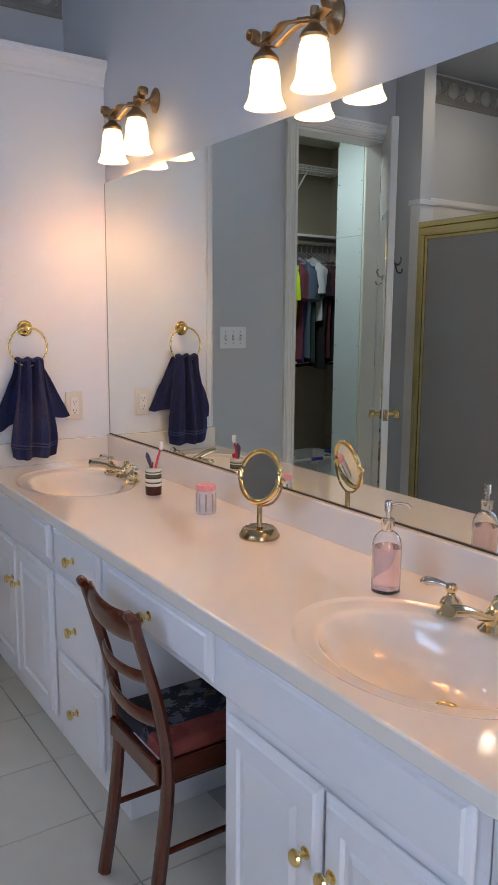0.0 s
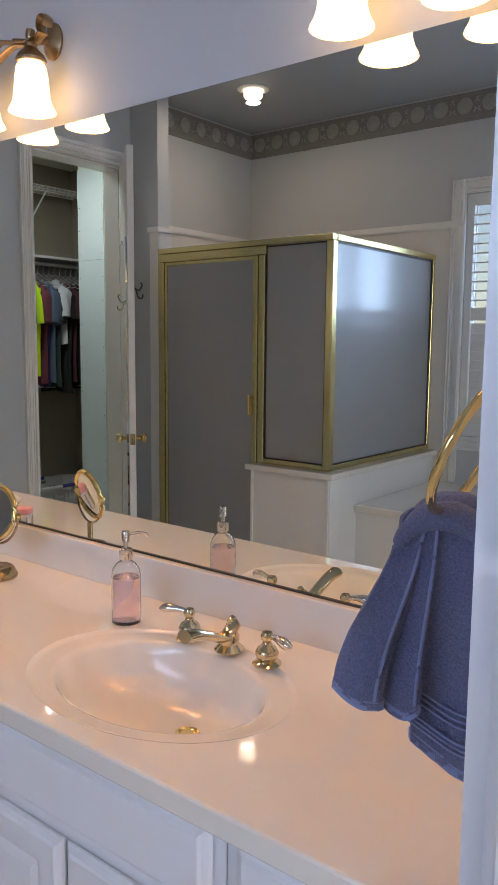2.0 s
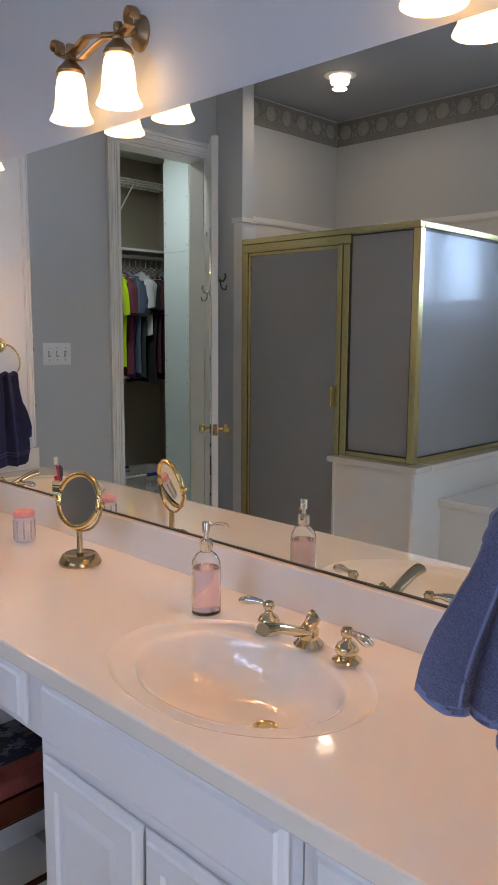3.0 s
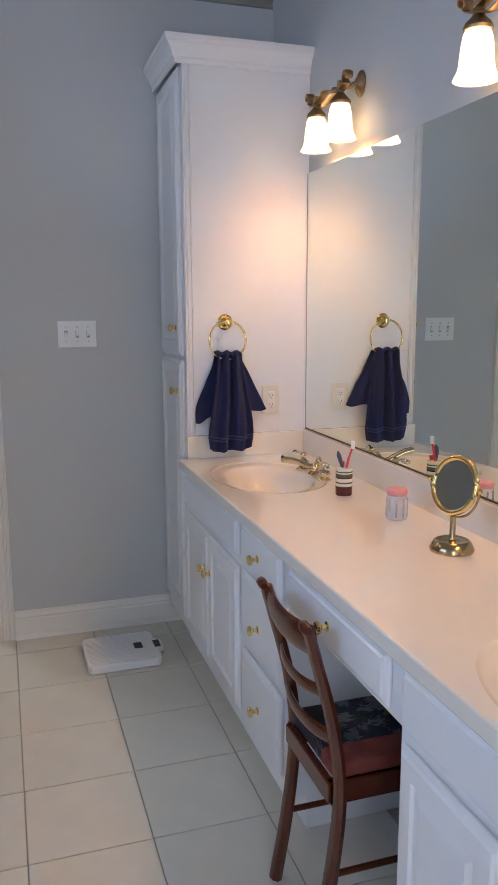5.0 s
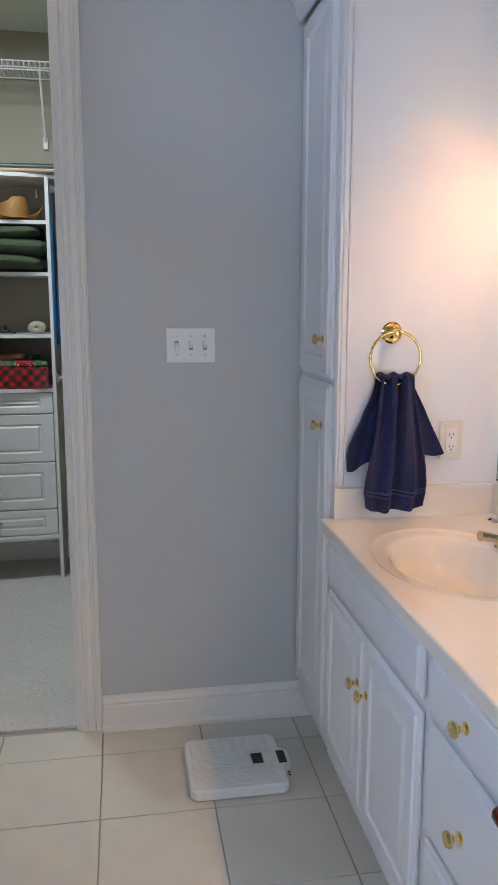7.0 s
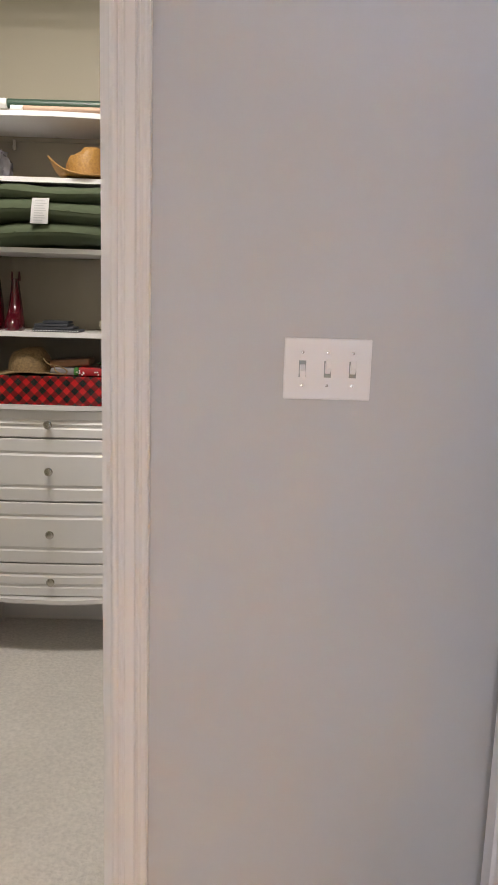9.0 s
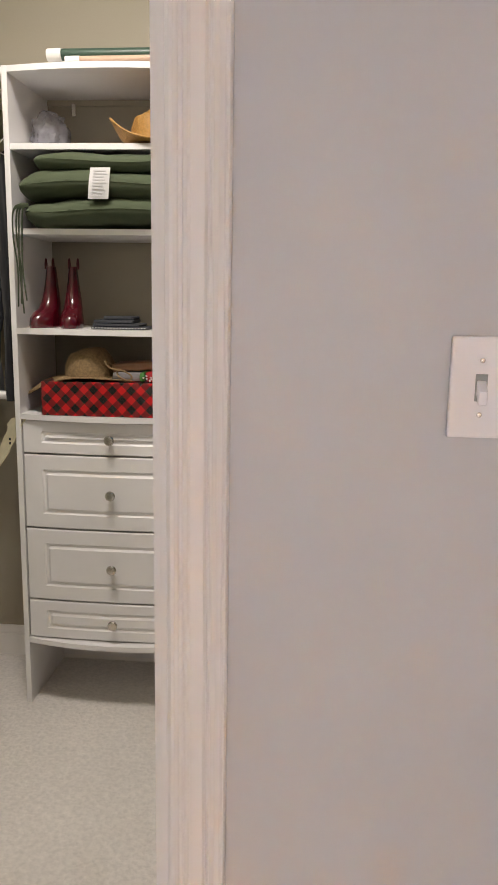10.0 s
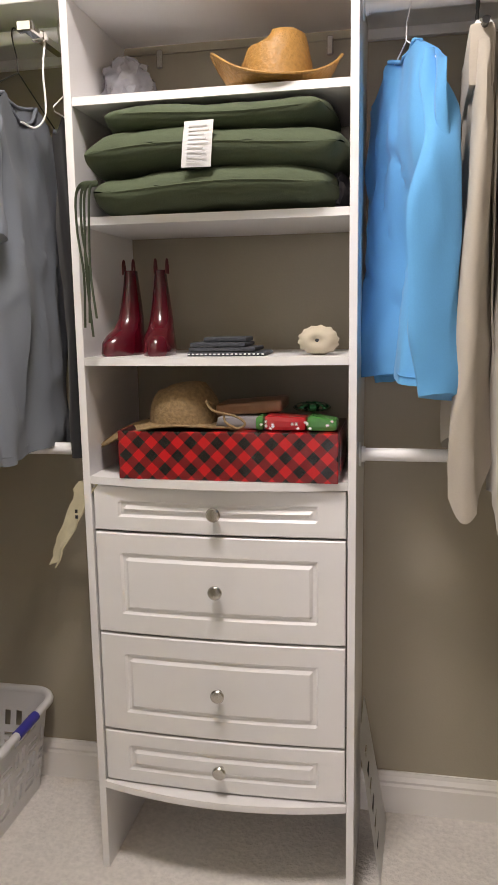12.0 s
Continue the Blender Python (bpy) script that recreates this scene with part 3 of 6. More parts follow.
rail(WX + .014, SX - .0245, SYC - .018, SYC + .014, .807, .835, "bottom_rail")
rail(WX + .014, SX - .0225, SYC - .022, SYC + .018, SZ + .001, SZ + .032, "top_rail")
rail(WX + .014, WX + .036, SYC - .018, SYC + .014, .8355, SZ, "wall_post")
part("glass_panel", one_box(SX - .004, SX + .004, -1.381, -1.011, .836, SZ - .001), M_FROST, enc, "grey obscure glass panel")
part("glass_panel", one_box(WX + .037, SX - .025, SYC - .006, SYC + .002, .836, SZ), M_FROST, enc, "grey obscure glass panel")
for y0, y1 in ((-1.383, -1.375), (-1.017, -1.009)):
    part("gasket", one_box(SX + .0045, SX + .008, y0, y1, .836, SZ - .002), M_BLACK, enc, "black glazing gasket")
part("gasket", one_box(SX + .0045, SX + .008, -1.374, -1.018, SZ - .010, SZ - .002), M_BLACK, enc, "black glazing gasket")
part("gasket", one_box(SX + .0045, SX + .008, -1.374, -1.018, .836, .842), M_BLACK, enc, "black glazing gasket")
for z0, z1 in ((.836, .842), (SZ - .012, SZ - .002)):
    part("gasket", one_box(WX + .038, SX - .026, SYC - .0095, SYC - .0065, z0, z1), M_BLACK, enc, "black glazing gasket")
part("gasket", one_box(WX + .037, WX + .045, SYC - .0095, SYC - .0065, .8425, SZ - .0125), M_BLACK, enc, "black glazing gasket")
sd = part("door", one_box(SX + .004, SX + .012, -.947, -.292, .150, SZ - .055), M_FROST, enc, "grey obscure glass door")
for nm, a in (("stile", (-.949, -.931, .1405, SZ - .0465)), ("stile", (-.3085, -.2915, .1405, SZ - .0465)), ("rail", (-.9305, -.309, .1405, .160)), ("rail", (-.9305, -.309, SZ - .066, SZ - .0465))):
    part(nm, one_box(SX - .002, SX + .020, a[0], a[1], a[2], a[3], .003), M_GOLD, sd)
part("pull", one_box(SX + .021, SX + .045, -.930, -.920, 1.06, 1.17, .003), M_BRASS, sd, "brass door pull")
sh = thing("shower_spray", (-2.5, -.02, 2.02), "small chrome shower head on its arm above the panels", "shower head")
bm = bmesh.new()
tube(bm, curve([(-2.5, -.013, 2.0), (-2.5, -.08, 2.03), (-2.5, -.16, 1.99), (-2.5, -.19, 1.96)], 5), .009, 10)
part("arm", bm, M_CHROME, sh, smooth=True)
bm = bmesh.new()
lathe(bm, [(0, 0), (.012, 0), (.014, .02), (.032, .045), (.034, .055), (0, .057)], (-2.5, -.188, 1.962), (0, -.6, -.8), 18)
part("head", bm, M_CHROME, sh, smooth=True)

bm = bmesh.new()
box(bm, WX + .001, -2.205, -3.9, SYC - .0505, 0, .575)
structure("tub_deck", bm, M_TRIM, "white panelled front of the bathtub deck")
structure("tub_deck_top", one_box(WX + .001, -2.175, -3.93, SYC - .0505, .5755, .615, .008, 2), M_MARBLE, "white marble top of the bathtub deck")

# ---- window with shutters ----
M_GLASS = mat("window_glass", (1, 1, 1), 0.0, stain=0.0)
M_GLASS.node_tree.nodes["Principled BSDF"].inputs["Transmission Weight"].default_value = 1.0
WC = (WY0 + WY1) / 2
win = tagged(new("window_1"), "white double window behind plantation shutters above the tub", "window", kind="structure")
for nm, a in (("window_frame", (WX - .11, WX - .07, WY0, WY0 + .04, WZ0, WZ1)), ("window_frame", (WX - .11, WX - .07, WY1 - .04, WY1, WZ0, WZ1)),
              ("window_frame", (WX - .11, WX - .07, WY0 + .04, WY1 - .04, WZ0, WZ0 + .04)), ("window_frame", (WX - .11, WX - .07, WY0 + .04, WY1 - .04, WZ1 - .04, WZ1)),
              ("mullion", (WX - .11, WX - .07, WC - .02, WC + .02, WZ0 + .04, WZ1 - .04))):
    part(nm, one_box(*a), M_TRIM, win)
for y0, y1 in ((WY0 + .041, WC - .021), (WC + .021, WY1 - .041)):
    pn = part("pane", one_box(WX - .092, WX - .088, y0, y1, WZ0 + .041, WZ1 - .041), M_GLASS, win)
    pn.visible_shadow = False
bm = bmesh.new()
for a, b, s in (((WX, WY1, WZ0 - .08), (WX, WY1, WZ1 + .08), 1), ((WX, WY0, WZ0 - .08), (WX, WY0, WZ1 + .08), -1)):
    extrude_profile(bm, casing_profile(.08), a, b, (1, 0, 0), (0, s, 0))
extrude_profile(bm, casing_profile(.08), (WX, WY0, WZ1), (WX, WY1, WZ1), (1, 0, 0), (0, 0, 1))
extrude_profile(bm, casing_profile(.08), (WX, WY0, WZ0), (WX, WY1, WZ0), (1, 0, 0), (0, 0, -1))
structure("window_casing", bm, M_TRIM, "white window casing")
nsh = 4
pw = (WY1 - WY0) / nsh
for k in range(nsh):
    y0, y1 = WY0 + k * pw + .002, WY0 + (k + 1) * pw - .002
    shp = thing("shutter_panel", (WX - .02, (y0 + y1) / 2, WZ0), "white plantation shutter panel with open upper louvres", "shutter", "window shutters")
    for a in ((y0, y0 + .045, WZ0 + .002, WZ1 - .002), (y1 - .045, y1, WZ0 + .002, WZ1 - .002)):
        part("stile", one_box(WX - .045, WX - .017, *a, .002), M_TRIM, shp)
    for z0, z1 in ((WZ0 + .002, WZ0 + .07), (1.585, 1.66), (WZ1 - .07, WZ1 - .002)):
        part("rail", one_box(WX - .045, WX - .017, y0 + .0455, y1 - .0455, z0, z1, .002), M_TRIM, shp)
    z = WZ0 + .10
    while z < WZ1 - .085:
        if not 1.565 < z < 1.685:
            tilt = .12 if z > 1.6 else 1.38
            bm = bmesh.new()
            box(bm, -.030, .030, y0 + .047, y1 - .047, -.0045, .0045, .003)
            bmesh.ops.rotate(bm, verts=bm.verts[:], cent=(0, 0, 0), matrix=Matrix.Rotation(tilt, 3, "Y"))
            bmesh.ops.translate(bm, verts=bm.verts[:], vec=(WX - .031, 0, z))
            part("louvre", bm, M_TRIM, shp)
        z += .054

# ---- recessed ceiling light ----
can = thing("ceiling_light", (-2.37, -.61, CZ), "lit white recessed ceiling light with a drop lens", "ceiling light")
bm = bmesh.new()
lathe(bm, [(.055, -.0005), (.09, -.0005), (.092, -.006), (.085, -.010), (.06, -.012), (.055, -.006)], (-2.37, -.61, CZ), n=32)
part("trim_ring", bm, M_TRIM, can, smooth=True)
bm = bmesh.new()
lathe(bm, [(.054, -.002), (.054, -.04), (.048, -.052), (0, -.054)], (-2.37, -.61, CZ), n=32)
part("lens", bm, mat("lit_lens", (1.0, .84, .66), .4, emit=4), can, "glowing frosted lens", True)

# ---- vanity wall lights ----


def vanity_light(yc, lift=0.0):
    """A two-arm light; lift raises it above the standard mounting height."""
    t = thing("vanity_light", (0, yc, 2.12), "antique brass two-arm vanity light with lit frosted bell shades", "wall light", "lights over the vanity mirror")
    bm = bmesh.new()
    lathe(bm, [(0, 0), (.034, 0), (.034, .005), (.027, .010), (.018, .014), (.013, .020), (0, .022)], (-.0005, yc - .075, 2.15), (-1, 0, 0), 24)
    for v in bm.verts:
        v.co.z = 2.15 + (v.co.z - 2.15) * 1.25
    part("back_plate", bm, M_ANTIQUE, t, smooth=True)
    bm = bmesh.new()
    tube(bm, curve([(-.02, yc - .075, 2.15), (-.04, yc - .07, 2.14), (-.06, yc - .06, 2.135), (-.085, yc - .03, 2.135)], 5), .008, 10)
    part("arm", bm, M_ANTIQUE, t, smooth=True)
    bm = bmesh.new()
    pts = []
    for k in range(15):
        a = math.radians(-60 + 300 * k / 14)
        r = .008 + .015 * k / 14
        pts.append((-.090, yc + .160 + r * math.cos(a) * .9, 2.150 + r * math.sin(a)))
    left = pts
    right = [(x, 2 * yc - y, z - .004) for x, y, z in pts]
    mid = curve([left[-1], (-.090, yc + .115, 2.118), (-.090, yc + .06, 2.128), (-.090, yc + .02, 2.142), (-.090, yc - .04, 2.130), (-.090, yc - .105, 2.116), right[-1]], 6)
    tube(bm, left[:-1] + mid + right[-2::-1], .0034, 10, flat=4.2, up=(1, 0, 0))
    part("scroll", bm, M_ANTIQUE, t, smooth=True)
    bm = bmesh.new()
    tube(bm, curve([(-.092, yc + .10, 2.112), (-.088, yc + .05, 2.100), (-.086, yc + .01, 2.112), (-.086, yc - .04, 2.122), (-.088, yc - .09, 2.112)], 6), .0030, 10, flat=3.6, up=(1, 0, 0))
    part("ribbon", bm, M_ANTIQUE, t, smooth=True)
    for s in (1, -1):
        y, dz = yc + s * .101, .015
        bm = bmesh.new()
        lathe(bm, [(0, 2.130), (.010, 2.130), (.012, 2.118), (.010, 2.110), (.015, 2.102), (.014, 2.092), (.020, 2.084), (.031, 2.074), (.036, 2.064), (.034, 2.058), (0, 2.058)], (-.088, y, dz), n=20)
        part("socket_cup", bm, M_ANTIQUE, t, smooth=True)
        bm = bmesh.new()
        pr = [(.028, 2.061), (.034, 2.050), (.038, 2.028), (.040, 2.005), (.042, 1.982), (.047, 1.965), (.0535, 1.954), (.055, 1.950)]
        lathe(bm, pr + [(r - .003, z) for r, z in pr[::-1]], (-.088, y, dz - .002), n=32)
        part("shade", bm, M_SHADE, t, "lit frosted glass bell shade", True)
    t.matrix_basis = Matrix.Translation((0, yc, 2.12 + lift))


for yc, lift in ((-.80, .028), (-1.776, .010), (-2.82, 0)):
    vanity_light(yc, lift)


# ---- faucets ----
def faucet(yc):
    t = thing("faucet", (-.16, yc, VZ), "polished brass widespread basin faucet with lever taps", "faucet")
    for s in (1, -1):
        y = yc + s * .098
        bm = bmesh.new()
        lathe(bm, [(0, 0), (.027, 0), (.028, .003), (.022, .007), (.016, .010), (.021, .016), (.0225, .024), (.018, .033), (.010, .038), (.008, .044), (.011, .049), (.0125, .056), (.009, .063), (0, .065)], (-.146, y, VZ - .001), n=24)
        h = part("tap_base", bm, M_FAUCET, t, smooth=True)
        bm = bmesh.new()
        tube(bm, curve([(-.146, y + s * .008, VZ + .055), (-.152, y + s * .028, VZ + .057), (-.158, y + s * .050, VZ + .055), (-.162, y + s * .068, VZ + .052)], 5),
             [.005, .0052, .0054, .0058, .006, .007, .008, .009, .0098, .0102, .0104, .0102, .0095, .008, .006, .003], 12)
        part("lever", bm, M_CHROME, h, "polished lever", True)
    bm = bmesh.new()
    lathe(bm, [(0, 0), (.029, 0), (.030, .003), (.024, .009), (.019, .014), (.020, .03), (.016, .036), (0, .037)], (-.138, yc, VZ - .001), n=24)
    part("spout_base", bm, M_FAUCET, t, smooth=True)
    bm = bmesh.new()
    pts = curve([(-.118, yc, VZ + .056), (-.133, yc, VZ + .038), (-.158, yc, VZ + .030), (-.195, yc, VZ + .044), (-.232, yc, VZ + .058), (-.266, yc, VZ + .064)], 5)
    n = len(pts)
    tube(bm, pts, [(.017 - .003 * abs(math.sin(math.pi * i / (n - 1)))) * min(1, .25 + .4 * i) for i in range(n)], 16, flat=.72)
    part("spout", bm, M_FAUCET, t, smooth=True)
    bm = bmesh.new()
    lathe(bm, [(0, .035), (.0035, .035), (.0035, .055), (.007, .060), (.0075, .066), (0, .071)], (-.124, yc + .004, VZ - .006), n=12)
    part("lift_rod", bm, M_FAUCET, t, smooth=True)
    return t


M_FAUCET = mat("polished_nickel_brass", (0.74, 0.64, 0.44), 0.09, 1.0)
faucet(-2.525)
faucet(-.85)


# ---- towel rings and towels ----
def towel_ring(x, y, z, s, label, tilt=0.0):
    t = thing("towel_ring", (x, y, z), label, "towel ring")
    bm = bmesh.new()
    lathe(bm, [(0, 0), (.030, 0), (.031, .004), (.026, .008), (.024, .007), (.020, .012), (.016, .011), (.010, .016), (.009, .036), (.012, .040), (.010, .046), (0, .048)], (x, y + s * .0005, z), (0, s, 0), 28)
    part("mount", bm, M_BRASS, t, "polished brass mount", True)
    r = .074
    bm = bmesh.new()
    tube(bm, [(x + r * math.sin(a), y + s * .040 + tilt * r * (1 - math.cos(a)), z - r + .004 + r * math.cos(a)) for a in [2 * math.pi * k / 48 for k in range(48)]], .0042 + .0015 * (s > 0), 10, close=True)
    part("ring", bm, M_BRASS, t, smooth=True)


def cloth(path_fn, nu, nv, thick, material, name, parent, label=""):
    """A folded sheet from path_fn(u, v) with u across and v down, given a thickness."""
    bm = bmesh.new()
    rows = [[bm.verts.new(path_fn(i / nu, j / nv)) for i in range(nu + 1)] for j in range(nv + 1)]
    for j in range(nv):
        for i in range(nu):
            bm.faces.new((rows[j][i], rows[j][i + 1], rows[j + 1][i + 1], rows[j + 1][i]))
    bmesh.ops.recalc_face_normals(bm, faces=bm.faces[:])
    bm.normal_update()
    bmesh.ops.solidify(bm, geom=bm.faces[:], thickness=thick)
    bm.normal_update()
    for v in bm.verts:
        n = noise.noise(v.co * 55)
        v.co += v.normal * n * .0012
    return part(name, bm, material, parent, label, True)


def smooth_step(t):
    t = max(0.0, min(1.0, t))
    return t * t * (3 - 2 * t)


def crumple(bm, amount, seed, tall=2.6):
    """Push a cloth in and out along long soft creases."""
    bm.normal_update()
    for v in bm.verts:
        q = Vector((v.co.x * 11 + seed, v.co.y * 11, v.co.z * tall - v.co.y * 4))
        ridge = 1 - min(1.0, abs(noise.noise(q)) * 2.8)
        fine = noise.noise(Vector((v.co.x * 24, v.co.y * 24 + seed, v.co.z * 9)))
        v.co += v.normal * amount * (ridge * ridge - .3 + .35 * fine)


M_NHEM = mat("navy_weave", (0.045, 0.055, 0.15), .8, grain=.15, scale=200)


def hanging_towel(x, y, s, material, label):
    """Hand towel pulled through a ring: a pleated front fall and a flared back fall."""
    t = thing("hand_towel", (x, y + s * .05, .9), label, "towel")
    zt = 1.262

    def front_fall(u, v):
        w = .052 + .040 * smooth_step(v * 1.1) - .006 * smooth_step((v - .85) / .15)
        a = u * 2 - 1
        ridge = math.sin(u * 17.5 + .9 + 1.1 * v * math.sin(3 * u))
        fold = .017 * math.copysign(abs(ridge) ** .7, ridge) * (1 - .25 * v) + .005 * math.sin(u * 29 + 4 * v) + .010 * noise.noise(Vector((u * 4, v * 3, 1.7)))
        sag = .02 * math.cos(a * 1.4) + .006 * math.sin(9 * u)
        band = -.003 if .86 < v < .90 else 0
        z = zt + .006 - (zt - .89) * v - sag * v + .003 * math.sin(u * 12.5) * (1 - v)
        d = .052 + fold + .010 * v + band + .010 * math.sin(math.pi * v)
        return (x + a * w + .003, y + s * d, z)
    cloth(front_fall, 64, 50, .006, material, "front_fall", t)

    for v0 in (.855, .885):
        bm = bmesh.new()
        tube(bm, [Vector(front_fall(k / 50, v0)) + Vector((0, s * .003, 0)) for k in range(51)], .0026, 6)
        part("woven_rib", bm, M_NHEM, t, "smooth woven navy rib", True)

    def back_fall(u, v):
        a = u * 2 - 1
        wl, wr = .052 + .075 * smooth_step(v * 1.15), .052 + .115 * v
        w = wr if a > 0 else wl
        bot = 1.0 + .045 * max(0, a) ** 1.2 + .012 * (1 - abs(a)) - .012 * math.cos(a * 7)
        z = zt - (zt - bot) * v
        fold = .008 * math.sin(u * 17 + 1 + v) * (1 - .4 * v) + .008 * noise.noise(Vector((u * 5, v * 4, 7)))
        return (x + a * w, y + s * (.024 + fold - .006 * v), z)
    cloth(back_fall, 56, 34, .006, material, "back_fall", t)

    def top_roll(u, v):
        a = math.pi * v
        return (x + (u * 2 - 1) * .053, y + s * (.040 + .016 * math.cos(a)), zt + .001 + .012 * math.sin(a) + .004 * math.sin(u * 17))
    cloth(top_roll, 40, 8, .006, material, "top_fold", t)
    return t


towel_ring(-.352, -.42, 1.386, -1, "brass towel ring on the side of the tall cabinet")
hanging_towel(-.352, -.42, -1, M_NAVY, "navy terry hand towel hanging from a brass ring")
towel_ring(-.420, -3.18, 1.398, 1, "brass towel ring holding the slate blue towel", .42)


M_HEM = mat("slate_blue_weave", (0.21, 0.25, 0.43), .9, grain=.15, scale=200, bump=.0006, sheen=.1)


def bunched_towel():
    t = thing("hand_towel", (-.40, -3.10, .95), "slate blue terry hand towel bunched through a brass ring", "towel")
    zt = 1.250

    def fall(xa, xb, ya, yb, ta, tb, tya, tyb, za, zb, k, ph, amp):
        """A fall from a gathered edge (ta, tya)-(tb, tyb) to a hem (xa, ya, za)-(xb, yb, zb)."""
        def f(u, v):
            g = smooth_step(v * 1.05) * .75 + v * .25
            x = (ta + (tb - ta) * u) * (1 - g) + (xa + (xb - xa) * u) * g
            y = (tya + (tyb - tya) * u) * (1 - g) + (ya + (yb - ya) * u) * g
            fold = amp * math.sin(k * u + ph) * (.5 + .5 * g)
            band = 0
            z = zt - .01 + (za + (zb - za) * u - zt + .01) * v - .012 * math.sin(math.pi * u) * v + .012 * math.sin(math.pi * u) * (1 - v) ** 4
            return (x - fold * .75 - band, y - fold * .55, z)
        return f
    for nm, args in (("right_fall", (-.455, -.470, -3.155, -3.072, -.400, -.420, -3.115, -3.070, .962, .992, 6.5, .4, .007)),
                     ("middle_fall", (-.478, -.485, -3.084, -3.040, -.412, -.425, -3.074, -3.052, 1.030, 1.030, 4, 1.2, .004)),
                     ("left_fall", (-.498, -.502, -3.044, -2.985, -.415, -.432, -3.060, -3.034, 1.030, 1.042, 4.5, 2.2, .005))):
        f = fall(*args)
        ft = cloth(f, 44, 54, .007, M_SLATE, nm, t)
        cloth(lambda u, v, f=f: Vector(f(-.01 + u * 1.02, .955 + v * .052)), 40, 6, .010, M_HEM, "hem", ft, "smooth lighter woven hem")
        bm = bmesh.new()
        tube(bm, [Vector(f(.02, .01 + k * .029)) + Vector((-.0075, .001, 0)) for k in range(33)], .0020, 8)
        part("edge_binding", bm, M_HEM, ft, "smooth lighter woven edge", True)
        if nm == "right_fall":
            for v0 in (.74, .765, .79, .855, .875, .895):
                bm = bmesh.new()
                tube(bm, [Vector(f(k / 30, v0)) + Vector((-.0052, .0035, 0)) for k in range(31)], .0014, 6)
                part("woven_rib", bm, M_HEM, ft, "raised woven rib", True)

    for dx, dz, r in ((0, 0, 1.0), (.026, .010, .9), (.050, .004, .8)):
        bm = bmesh.new()
        path = curve([(-.434 + dx, -3.026, 1.186 + dz), (-.428 + dx, -3.036, 1.218 + dz), (-.420 + dx, -3.062, 1.243 + dz), (-.412 + dx, -3.100, 1.243 + dz), (-.405 + dx, -3.135, 1.218 + dz), (-.402 + dx, -3.146, 1.172 + dz)], 8)
        k = len(path) - 1
        tube(bm, path, [r * (.003 + .015 * math.sin(math.pi * (.02 + .9 * i / k))) for i in range(k + 1)], 16)
        for v in bm.verts:
            v.co += (v.co - Vector((-.415, -3.08, 1.24))).normalized() * noise.noise(v.co * 45) * .003
        part("top_fold", bm, M_SLATE, t, smooth=True)


bunched_towel()


# ---- things on the countertop ----
def stand_mirror(x, y):
    t = thing("vanity_mirror", (x, y, VZ), "round brass vanity mirror on a pedestal stand", "mirror")
    bm = bmesh.new()
    lathe(bm, [(0, 0), (.054, 0), (.055, .006), (.050, .016), (.046, .024), (.040, .028), (.036, .027), (.010, .029), (.0075, .034), (.0075, .088), (0, .088)], (x, y, VZ), n=36)
    part("pedestal", bm, M_ANTIQUE2, t, smooth=True)
    c = Vector((x, y, VZ + .166))
    nrm = Vector((-.95, -.22, .24)).normalized()
    side = Vector((0, 0, 1)).cross(nrm).normalized()
    up = nrm.cross(side)
    bm = bmesh.new()
    tube(bm, [c + side * (.079 * math.cos(a)) + Vector((0, 0, .079 * math.sin(a))) for a in [math.pi + math.pi * k / 24 for k in range(25)]], .0032, 8)
    part("yoke", bm, M_ANTIQUE2, t, smooth=True)
    bm = bmesh.new()
    tube(bm, [c + side * (.068 * math.cos(a)) + up * (.068 * math.sin(a)) for a in [2 * math.pi * k / 40 for k in range(40)]], .0075, 12, close=True)
    fr = part("frame", bm, M_BRASS, t, "polished brass rim", True)
    for s, nm in ((1, "front_glass"), (-1, "back_glass")):
        bm = bmesh.new()
        lathe(bm, [(0, .003 * s), (.064, .002 * s), (.064, .0005 * s), (0, .0005 * s)], c, nrm, 32)
        part(nm, bm, M_MIRROR, fr, "round mirror glass", True)
    for s in (1, -1):
        bm = bmesh.new()
        lathe(bm, [(0, 0), (.005, 0), (.007, .006), (.004, .011), (0, .012)], c + side * s * .076, side * s, 12)
        part("pivot", bm, M_BRASS, t, smooth=True)


M_ANTIQUE2 = mat("aged_brass_stand", (0.48, 0.36, 0.20), 0.2, 1.0, grain=0.06, scale=50)
stand_mirror(-.160, -1.772)

M_SOAP = mat("pink_soap", (0.97, 0.72, 0.75), 0.03, stain=0.0)
sp_b = M_SOAP.node_tree.nodes["Principled BSDF"]
sp_b.inputs["Transmission Weight"].default_value, sp_b.inputs["IOR"].default_value = 0.92, 1.35
t = thing("soap_dispenser", (-.165, -2.262, VZ), "clear glass pump bottle half full of pink liquid soap", "soap dispenser")
bm = bmesh.new()
outer = [(.0, .0), (.027, .0), (.031, .003), (.0315, .012), (.0315, .105), (.029, .117), (.021, .129), (.012, .135), (.0115, .142)]
inner = [(r - .0025, z + (.006 if z < .02 else 0)) for r, z in outer[1:]][::-1]
lathe(bm, outer + inner + [(0, .009)], (-.165, -2.262, VZ), n=36)
gl = part("bottle", bm, M_GLASS, t, "clear glass bottle", True)
gl.visible_shadow = False
bm = bmesh.new()
lathe(bm, [(0, .0095), (.0275, .0095), (.0288, .013), (.0288, .100), (0, .100)], (-.165, -2.262, VZ), n=36)
part("soap", bm, M_SOAP, t, "pink liquid soap", True)
bm = bmesh.new()
